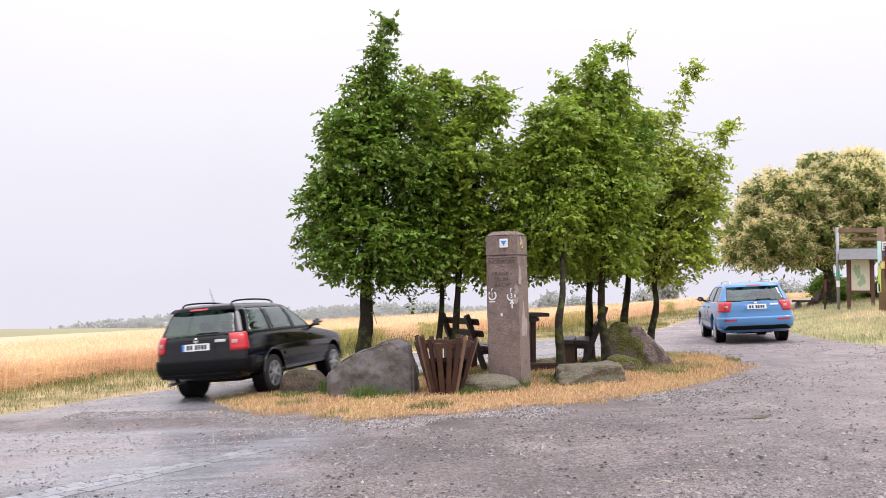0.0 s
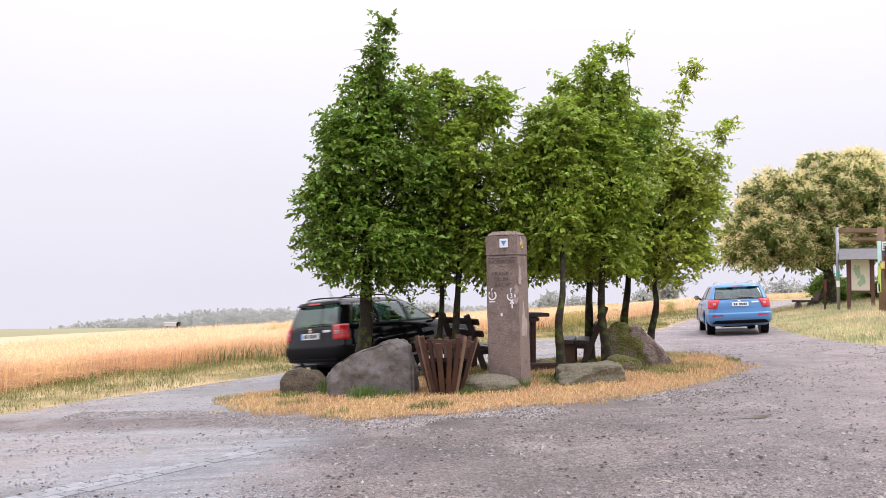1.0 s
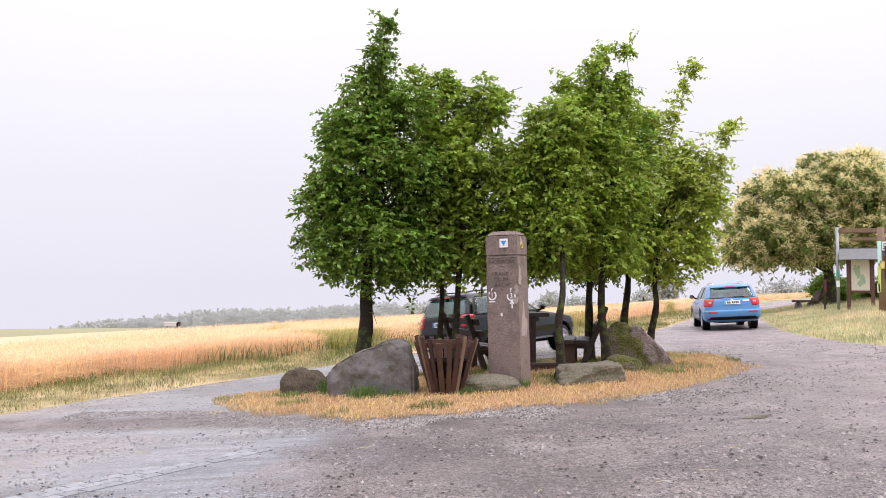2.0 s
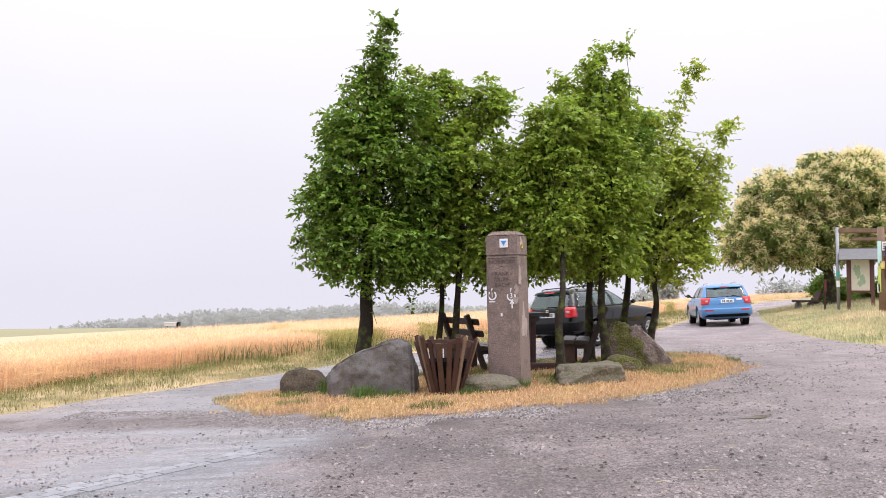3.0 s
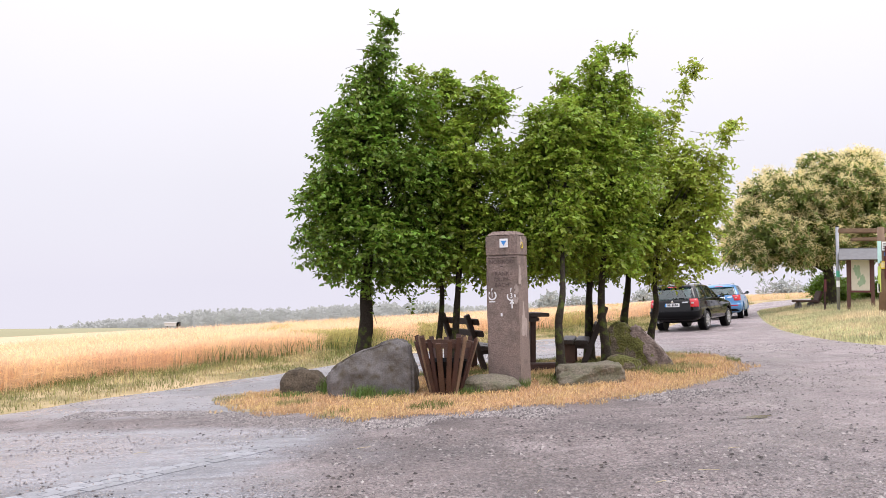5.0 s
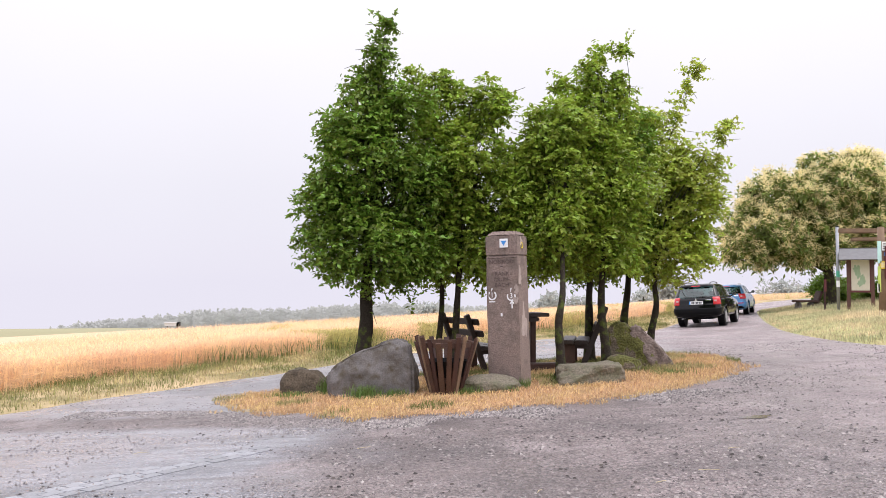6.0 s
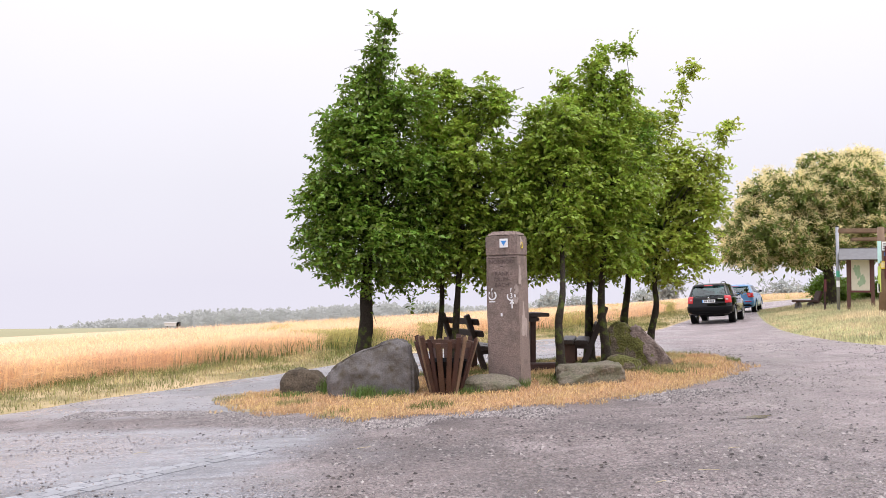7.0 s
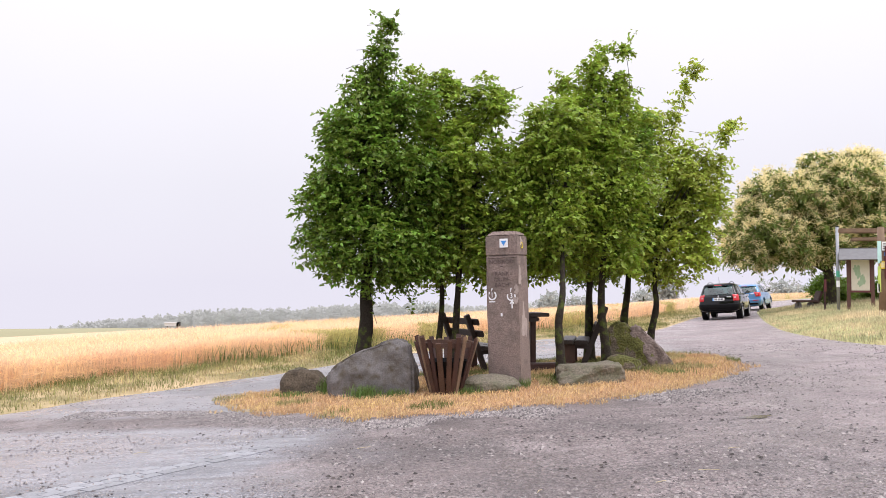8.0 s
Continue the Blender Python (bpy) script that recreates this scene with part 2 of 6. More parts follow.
def smooth_loop(pts, n=4, closed=True):
    out, c = [], len(pts)
    for i in range(c if closed else c - 1):
        p = [Vector(pts[(i + k) % c] if closed else pts[min(max(i + k, 0), c - 1)]) for k in (-1, 0, 1, 2)]
        for j in range(n):
            t = j / n
            out.append(tuple(0.5 * (2 * p[1] + (p[2] - p[0]) * t + (2 * p[0] - 5 * p[1] + 4 * p[2] - p[3]) * t * t + (3 * p[1] - p[0] - 3 * p[2] + p[3]) * t ** 3)))
    return out if closed else out + [tuple(pts[-1])]


def inside(x, y, poly):
    c, j = False, len(poly) - 1
    for i in range(len(poly)):
        (xi, yi), (xj, yj) = poly[i], poly[j]
        if (yi > y) != (yj > y) and x < (xj - xi) * (y - yi) / (yj - yi) + xi:
            c = not c
        j = i
    return c


def edge_distance(x, y, poly):
    best = 1e9
    for i in range(len(poly)):
        ax, ay = poly[i]
        bx, by = poly[(i + 1) % len(poly)]
        dx, dy = bx - ax, by - ay
        t = max(0, min(1, ((x - ax) * dx + (y - ay) * dy) / (dx * dx + dy * dy + 1e-9)))
        best = min(best, math.hypot(x - ax - t * dx, y - ay - t * dy))
    return best


ISLAND_LOOP = [(a + 0.22 * noise.noise(Vector((a * 1.4, b * 1.4, 7))) + 0.09 * noise.noise(Vector((a * 5, b * 5, 2))), b + 0.22 * noise.noise(Vector((a * 1.4, b * 1.4, 19))) + 0.09 * noise.noise(Vector((a * 5, b * 5, 11)))) for a, b in smooth_loop(ISLAND, 10)]
ROAD_LOOP = smooth_loop(ROAD_FAR, 4, False) + smooth_loop(ROAD_NEAR, 4, False)


def filled(loop, zf, step):
    """A sheet with the outline of loop, with inner points every step metres."""
    bm = bmesh.new()
    vs = [bm.verts.new((x, y, 0)) for x, y in loop]
    bm.faces.new(vs)
    xs, ys = [p[0] for p in loop], [p[1] for p in loop]
    for axis, lo, hi in ((0, min(xs), max(xs)), (1, min(ys), max(ys))):
        c = lo + step
        while c < hi:
            co, no = ((c, 0, 0), (1, 0, 0)) if axis == 0 else ((0, c, 0), (0, 1, 0))
            bmesh.ops.bisect_plane(bm, geom=bm.verts[:] + bm.edges[:] + bm.faces[:], plane_co=co, plane_no=no)
            c += step
    bmesh.ops.triangulate(bm, faces=bm.faces[:])
    for v in bm.verts:
        v.co.z = zf(v.co.x, v.co.y)
    return bm


def road_material():
    """Wet patched asphalt on the far lane and the near corner, gravel and mud elsewhere."""
    m = bpy.data.materials.new("wet_gravel_road")
    m.use_nodes = True
    nt = m.node_tree
    N, L = nt.nodes.new, nt.links.new
    p = nt.nodes["Principled BSDF"]
    tc = N("ShaderNodeTexCoord")

    def nz(scale, detail=5, rough=0.55):
        n = N("ShaderNodeTexNoise")
        n.inputs["Scale"].default_value, n.inputs["Detail"].default_value, n.inputs["Roughness"].default_value = scale, detail, rough
        L(tc.outputs["Object"], n.inputs["Vector"])
        return n.outputs["Fac"]

    def rng(v, a, b, c, d):
        r = N("ShaderNodeMapRange")
        for k, x in zip(("From Min", "From Max", "To Min", "To Max"), (a, b, c, d)):
            r.inputs[k].default_value = x
        L(v, r.inputs["Value"])
        return r.outputs[0]

    def op(kind, a, b):
        o = N("ShaderNodeMath")
        o.operation = kind
        for i, x in enumerate((a, b)):
            if isinstance(x, (int, float)):
                o.inputs[i].default_value = x
            else:
                L(x, o.inputs[i])
        return o.outputs[0]

    def mixc(f, a, b):
        o = N("ShaderNodeMix")
        o.data_type = "RGBA"
        if isinstance(f, float):
            o.inputs[0].default_value = f
        else:
            L(f, o.inputs[0])
        for i, x in ((6, a), (7, b)):
            if isinstance(x, tuple):
                o.inputs[i].default_value = (*x, 1)
            else:
                L(x, o.inputs[i])
        return o.outputs[2]

    sep = N("ShaderNodeSeparateXYZ")
    L(tc.outputs["Object"], sep.inputs[0])
    X, Y = sep.outputs["X"], sep.outputs["Y"]
    wob = op("MULTIPLY", op("SUBTRACT", nz(0.9), 0.5), 2.4)
    # asphalt lies to the west of a slanting seam, and again as a band along the far lane
    west = rng(op("ADD", op("ADD", op("MULTIPLY", X, -1.0), op("MULTIPLY", Y, 0.12)), wob), 1.6, 2.6, 0, 1)
    lane = rng(op("ADD", op("SUBTRACT", op("ADD", Y, op("MULTIPLY", X, -0.55)), 14.2), op("MULTIPLY", wob, 0.5)), 0.0, 0.6, 0, 1)
    lane = op("MULTIPLY", lane, rng(X, 3.0, 6.0, 1, 0))
    asph = op("MINIMUM", op("ADD", west, lane), 1.0)
    # a band of loose gravel across the asphalt in front of the island
    band = op("ABSOLUTE", op("SUBTRACT", op("ADD", Y, op("MULTIPLY", X, 0.22)), 9.75), 0)
    band = rng(op("ADD", band, op("MULTIPLY", wob, 0.25)), 0.35, 0.8, 1, 0)
    asph = op("MULTIPLY", asph, op("SUBTRACT", 1.0, band))
    vor = N("ShaderNodeTexVoronoi")
    vor.inputs["Scale"].default_value = 36
    L(tc.outputs["Object"], vor.inputs["Vector"])
    stones = mixc(rng(vor.outputs["Color"], 0.1, 0.9, 0, 1), (0.035, 0.03, 0.03), (0.46, 0.375, 0.36))
    mud = mixc(rng(nz(0.55, 6), 0.38, 0.62, 0, 1), (0.14, 0.107, 0.101), (0.25, 0.197, 0.188))
    gravel = mixc(rng(nz(1.3, 6), 0.40, 0.58, 0.45, 0.95), mud, stones)
    tar = mixc(rng(nz(1.1, 8, 0.75), 0.40, 0.60, 0, 1), (0.115, 0.122, 0.145), (0.265, 0.272, 0.31))
    mp = N("ShaderNodeMapping")
    mp.inputs["Rotation"].default_value = (0, 0, radians(28))
    mp.inputs["Scale"].default_value = (0.28, 2.6, 1)
    L(tc.outputs["Object"], mp.inputs["Vector"])
    tracks = N("ShaderNodeTexNoise")
    tracks.inputs["Scale"].default_value, tracks.inputs["Detail"].default_value = 1.4, 6
    L(mp.outputs[0], tracks.inputs["Vector"])
    worn = rng(tracks.outputs["Fac"], 0.42, 0.62, 0, 1)
    # paler, pinker gravel towards the right, with wet shine put into its colour
    gravel = mixc(op("MULTIPLY", rng(X, 0.5, 6.5, 0, 1), rng(nz(0.8, 6, 0.65), 0.38, 0.6, 0.45, 0.95)), gravel, (0.52, 0.43, 0.43))
    gravel = mixc(op("MULTIPLY", worn, rng(X, 0, 5, 0.45, 0.25)), gravel, (0.10, 0.083, 0.082))
    gravel = mixc(op("MULTIPLY", rng(nz(0.5, 6, 0.65), 0.46, 0.60, 0, 0.6), rng(X, 2.0, 7.0, 1.0, 0.25)), gravel, (0.105, 0.090, 0.090))
    gravel = mixc(rng(nz(0.75, 7, 0.7), 0.53, 0.64, 0, 0.6), gravel, (0.46, 0.39, 0.385))
    tar = mixc(op("MULTIPLY", worn, 0.5), tar, (0.34, 0.345, 0.37))
    pits = rng(nz(34, 5, 0.8), 0.47, 0.60, 0, 0.75)
    tar = mixc(pits, tar, (0.045, 0.046, 0.052))
    chips = rng(nz(52, 3, 0.7), 0.57, 0.66, 0, 0.8)
    tar = mixc(chips, tar, (0.48, 0.48, 0.50))
    streak = N("ShaderNodeMapping")
    streak.inputs["Rotation"].default_value = (0, 0, radians(-35))
    streak.inputs["Scale"].default_value = (0.5, 5.0, 1)
    L(tc.outputs["Object"], streak.inputs["Vector"])
    ruts = N("ShaderNodeTexNoise")
    ruts.inputs["Scale"].default_value, ruts.inputs["Detail"].default_value, ruts.inputs["Roughness"].default_value = 1.2, 8, 0.7
    L(streak.outputs[0], ruts.inputs["Vector"])
    tar = mixc(rng(ruts.outputs["Fac"], 0.48, 0.62, 0, 0.7), tar, (0.085, 0.083, 0.088))
    col = mixc(asph, gravel, tar)
    dust = mixc(rng(nz(0.28, 3), 0.47, 0.65, 0, 0.4), col, (0.34, 0.285, 0.275))
    grit = rng(nz(70, 3, 0.7), 0.46, 0.60, 0, 0.6)
    dust = mixc(grit, dust, (0.05, 0.046, 0.047))
    pale = rng(nz(48, 3, 0.7), 0.58, 0.66, 0, 0.8)
    dust = mixc(pale, dust, (0.5, 0.46, 0.455))
    speck = rng(nz(24, 4, 0.7), 0.56, 0.64, 0, 1)
    L(mixc(op("MULTIPLY", speck, rng(asph, 0, 1, 0.7, 0.35)), dust, (0.04, 0.035, 0.035)), p.inputs["Base Color"])
    wet = rng(nz(0.42, 5, 0.6), 0.44, 0.60, 0, 1)
    r_asph = rng(wet, 0, 1, 0.34, 0.17)
    r_grav = rng(wet, 0, 1, 0.65, 0.32)
    mixr = op("ADD", op("MULTIPLY", asph, r_asph), op("MULTIPLY", op("SUBTRACT", 1.0, asph), r_grav))
    L(mixr, p.inputs["Roughness"])
    b = N("ShaderNodeBump")
    b.inputs["Strength"].default_value, b.inputs["Distance"].default_value = 1.0, 0.04
    h = op("ADD", op("MULTIPLY", vor.outputs["Distance"], op("SUBTRACT", 1.03, asph)), op("MULTIPLY", nz(18, 6), rng(asph, 0, 1, 0.9, 0.22)))
    L(h, b.inputs["Height"])
    L(b.outputs[0], p.inputs["Normal"])
    return m


M["road"] = road_material()


def road_z(x, y):
    h = 0.03 * (noise.noise(Vector((x * 0.5, y * 0.5, 0))) + 0.4 * noise.noise(Vector((x * 1.7, y * 1.7, 3))))
    return gz(x, y) + (h * 0.12 if y < 24 else 0)


def make_land():
    vs, fs = [], []
    xs = list(np.linspace(-60, 60, 61))
    xs = [-2500, -900, -400, -200, -120, -80] + xs + [80, 120, 200, 400, 900, 2500]
    ys = [-600, -150, -50, -25] + list(np.linspace(-15, 90, 71)) + [ 100, 120, 140, 160, 180, 210, 260, 340, 460, 640, 900, 1500, 2600]
    for y in ys:
        for x in xs:
            vs.append((x, y, gz(x, y) - 0.05))
    n = len(xs)
    for j in range(len(ys) - 1):
        for i in range(n - 1):
            a = j * n + i
            fs.append((a, a + 1, a + n + 1, a + n))
    whole("ground", (vs, fs), "land", "gently sloping farmland reaching to the horizon", "ground", "structure", smooth=True)
    whole("road", filled(ROAD_LOOP, lambda x, y: road_z(x, y), 0.75), "road", "wet gravel and patched asphalt road junction with muddy patches", "road", "structure", smooth=True)

    def isle_z(x, y):
        d = edge_distance(x, y, ISLAND_LOOP)
        return gz(x, y) - 0.03 + 0.042 * min(d / 0.12, 1) + 0.025 * min(d / 0.7, 1) + 0.02 * noise.noise(Vector((x * 2.2, y * 2.2, 1))) * min(d, 1)
    whole("traffic_island", filled(ISLAND_LOOP, isle_z, 0.35), "soil_dry", "low traffic island covered with dry straw-coloured grass", "ground", "structure", smooth=True)


def isle_top(x, y):
    if not inside(x, y, ISLAND_LOOP):
        return gz(x, y)
    return gz(x, y) + 0.012 + 0.025 * min(edge_distance(x, y, ISLAND_LOOP) / 0.7, 1)


make_land()


# ---- trees ----
def leaf_cloud(rng, lobes, shoots_per_m3, leaf, per_shoot, reach, droop=0.25, fold=0.25, shell=0.2, slim=0.52):
    """Leafy shoots in and around ellipsoid lobes; returns vertices and faces, two triangles a leaf."""
    base, axis = [], []
    for cx, cy, cz, rx, ry, rz in lobes:
        n = max(int(shoots_per_m3 * 4.19 * rx * ry * rz), 12)
        d = rng.normal(size=(n, 3))
        d /= np.linalg.norm(d, axis=1)[:, None]
        r = shell + (1.0 - shell) * rng.random(n) ** 0.6
        lump = 1 + 0.16 * np.sin(d[:, 0] * 5.1 + cx * 3) * np.cos(d[:, 2] * 4.3 + cz) + 0.10 * np.sin(d[:, 1] * 9 + cz * 5)
        p = np.array((cx, cy, cz)) + d * np.array((rx, ry, rz)) * (r * lump)[:, None]
        a = d * 0.8 + np.array((0, 0, 0.6)) + rng.normal(size=(n, 3)) * 0.45
        base.append(p)
        axis.append(a / np.linalg.norm(a, axis=1)[:, None])
    p, a = np.vstack(base), np.vstack(axis)
    length = reach * (0.5 + rng.random(len(p)) * 0.9)
    k = np.tile((np.arange(per_shoot) + 0.5) / per_shoot, (len(p), 1)) + rng.normal(size=(len(p), per_shoot)) * 0.05
    pos = p[:, None, :] + a[:, None, :] * (k * length[:, None])[..., None]
    pos[..., 2] -= droop * (k * length[:, None]) ** 2 / reach
    pos = pos.reshape(-1, 3) + rng.normal(size=(len(p) * per_shoot, 3)) * 0.022
    ax = np.repeat(a, per_shoot, axis=0)
    out = rng.normal(size=pos.shape) * 0.9 + ax * 0.6
    out[:, 2] -= 0.35
    out /= np.linalg.norm(out, axis=1)[:, None]
    up = rng.normal(size=pos.shape) * 0.6 + np.array((0, 0, 1.0))
    side = np.cross(out, up)
    side /= np.linalg.norm(side, axis=1)[:, None] + 1e-9
    nor = np.cross(side, out)
    s = (leaf * (0.65 + 0.7 * rng.random(len(pos))))[:, None]
    v = np.empty((len(pos), 4, 3))
    v[:, 0] = pos
    v[:, 1] = pos + out * s * 0.5 + side * s * slim * 0.55 + nor * s * fold * 0.5
    v[:, 2] = pos + out * s - nor * s * 0.15
    v[:, 3] = pos + out * s * 0.5 - side * s * slim * 0.55 + nor * s * fold * 0.5
    return v.reshape(-1, 3), len(pos), (p, a, length)


def leaf_mesh(name, v, n, material, parent, label=""):
    i = np.arange(n) * 4
    f = np.stack([np.stack([i, i + 1, i + 2], 1), np.stack([i, i + 2, i + 3], 1)], 1).reshape(-1, 3)
    me = bpy.data.meshes.new(name)
    me.vertices.add(len(v))
    me.vertices.foreach_set("co", v.astype(np.float32).ravel())
    me.loops.add(f.size)
    me.loops.foreach_set("vertex_index", f.ravel().astype(np.int32))
    me.polygons.add(len(f))
    me.polygons.foreach_set("loop_start", np.arange(0, f.size, 3, dtype=np.int32))
    me.update(calc_edges=True)
    me.materials.append(M[material])
    ob = new(name, me)
    ob.parent = parent
    if label:
        tagged(ob, label)
    return ob


SWAY = []


def spray_crown(rng, lobes, per_m3, leaf, count, reach):
    """Flat leafy sprays gathered in clumps round ellipsoid lobes; leaves stand in two ranks on each spray."""
    tips, axes = [], []
    for cx, cy, cz, rx, ry, rz in lobes:
        n = max(int(per_m3 * 4.19 * rx * ry * rz), 14)
        clumps = rng.normal(size=(max(int(9 * (rx * rz) ** 0.5) + 3, 4), 3))
        clumps /= np.linalg.norm(clumps, axis=1)[:, None]
        size = 0.96 + 0.20 * rng.random(len(clumps))
        pick = rng.integers(0, len(clumps), n)
        free = rng.random(n) < 0.36
        d = np.where(free[:, None], rng.normal(size=(n, 3)), clumps[pick] + rng.normal(size=(n, 3)) * 0.27)
        d /= np.linalg.norm(d, axis=1)[:, None]
        r = np.where(free, 0.30 + 0.75 * rng.random(n) ** 0.5, size[pick] * (0.78 + 0.32 * rng.random(n)))
        p = np.array((cx, cy, cz)) + d * np.array((rx, ry, rz)) * r[:, None]
        a = d * np.array((1, 1, 0.55)) + np.array((0, 0, 0.18)) + rng.normal(size=(n, 3)) * 0.32
        tips.append(p)
        axes.append(a / np.linalg.norm(a, axis=1)[:, None])
    p, a = np.vstack(tips), np.vstack(axes)
    ln = reach * (0.6 + 0.8 * rng.random(len(p)))
    k = np.tile((np.arange(count) + 0.8) / count, (len(p), 1)) + rng.normal(size=(len(p), count)) * 0.03
    pos = p[:, None] - a[:, None] * ((1 - k) * ln[:, None])[..., None]
    pos[..., 2] -= 0.30 * reach * k ** 2
    flat = np.array((0, 0, 1.0)) + rng.normal(size=p.shape) * 0.35
    side = np.cross(a, flat)
    side /= np.linalg.norm(side, axis=1)[:, None] + 1e-9
    rank = np.where(np.arange(count) % 2, 1.0, -1.0)
    out = side[:, None] * rank[None, :, None] * 0.85 + a[:, None] * 0.6 + rng.normal(size=pos.shape) * 0.34
    out[..., 2] -= 0.30
    out = out.reshape(-1, 3)
    out /= np.linalg.norm(out, axis=1)[:, None]
    pos = pos.reshape(-1, 3)
    wide = np.cross(out, np.array((0, 0, 1.0)) + rng.normal(size=out.shape) * 0.5)
    wide /= np.linalg.norm(wide, axis=1)[:, None] + 1e-9
    nor = np.cross(wide, out)
    s = (leaf * (0.6 + 0.75 * rng.random(len(pos))))[:, None]
    v = np.empty((len(pos), 4, 3))
    v[:, 0] = pos
    v[:, 1] = pos + out * s * 0.45 + wide * s * 0.33 + nor * s * 0.10
    v[:, 2] = pos + out * s - nor * s * 0.16
    v[:, 3] = pos + out * s * 0.45 - wide * s * 0.33 + nor * s * 0.10
    return v.reshape(-1, 3), len(pos), (p, a, ln)


def island_tree(seed, x, y, trunk, radius, lobes, leafmat, density, label, amp):
    """A small hornbeam: trunk through given points, limbs to each lobe, leafy crown that sways a little."""
    rng = np.random.default_rng(seed)
    z0 = isle_top(x, y)
    root = thing("hornbeam_tree", pose(x, y, z0 - 0.03), label, "tree", "trees on the island")
    fine = smooth_loop([tuple(p) for p in trunk], 4, False)
    m = len(fine)
    radii = [radius * (1.0 - 0.75 * i / m) * (1.0 + 0.75 * math.exp(-i * 1.2)) * (1 + 0.06 * math.sin(i * 2.1 + seed)) for i in range(m)]
    part("trunk", tube(fine, radii, 12), "bark", root, smooth=True)
    local = [(cx - x, cy, cz - z0, rx, ry, rz) for cx, cy, cz, rx, ry, rz in lobes]
    for cx, cy, cz, rx, ry, rz in local:
        thin = min(1.0, 0.25 + rx)
        for k in range(3 if rx > 0.35 else 1):
            e = Vector((cx, cy, cz)) + Vector(rng.normal(size=3)) * 0.35 * min(rx, rz)
            s = Vector(fine[-1 - int(rng.integers(0, max(m // 4, 1)))])
            mid = s.lerp(e, 0.5) + Vector(rng.normal(size=3)) * 0.1
            part("limb", tube(smooth_loop([tuple(s), tuple(mid), tuple(e)], 3, False), [radius * 0.26 * thin * (1 - 0.14 * i) for i in range(7)], 6), "bark", root, smooth=True)
    v, n, (p, a, ln) = spray_crown(rng, local, density, 0.088, 15, 0.42)
    crown = leaf_mesh("crown", v, n, leafmat, root, "dense crown of toothed green leaves in layered sprays")
    twig = []
    for i in range(0, len(p), 6):
        twig.append(tube([tuple(p[i] - a[i] * ln[i] * 1.3), tuple(p[i] - a[i] * ln[i] * 0.4), tuple(p[i] - np.array((0, 0, 0.1)))], [0.005, 0.0035, 0.002], 3, False))
    tagged(part("fine_growth", merge(twig), "bark", crown), kind="stuff")
    SWAY.append((crown, seed, amp))
    return root


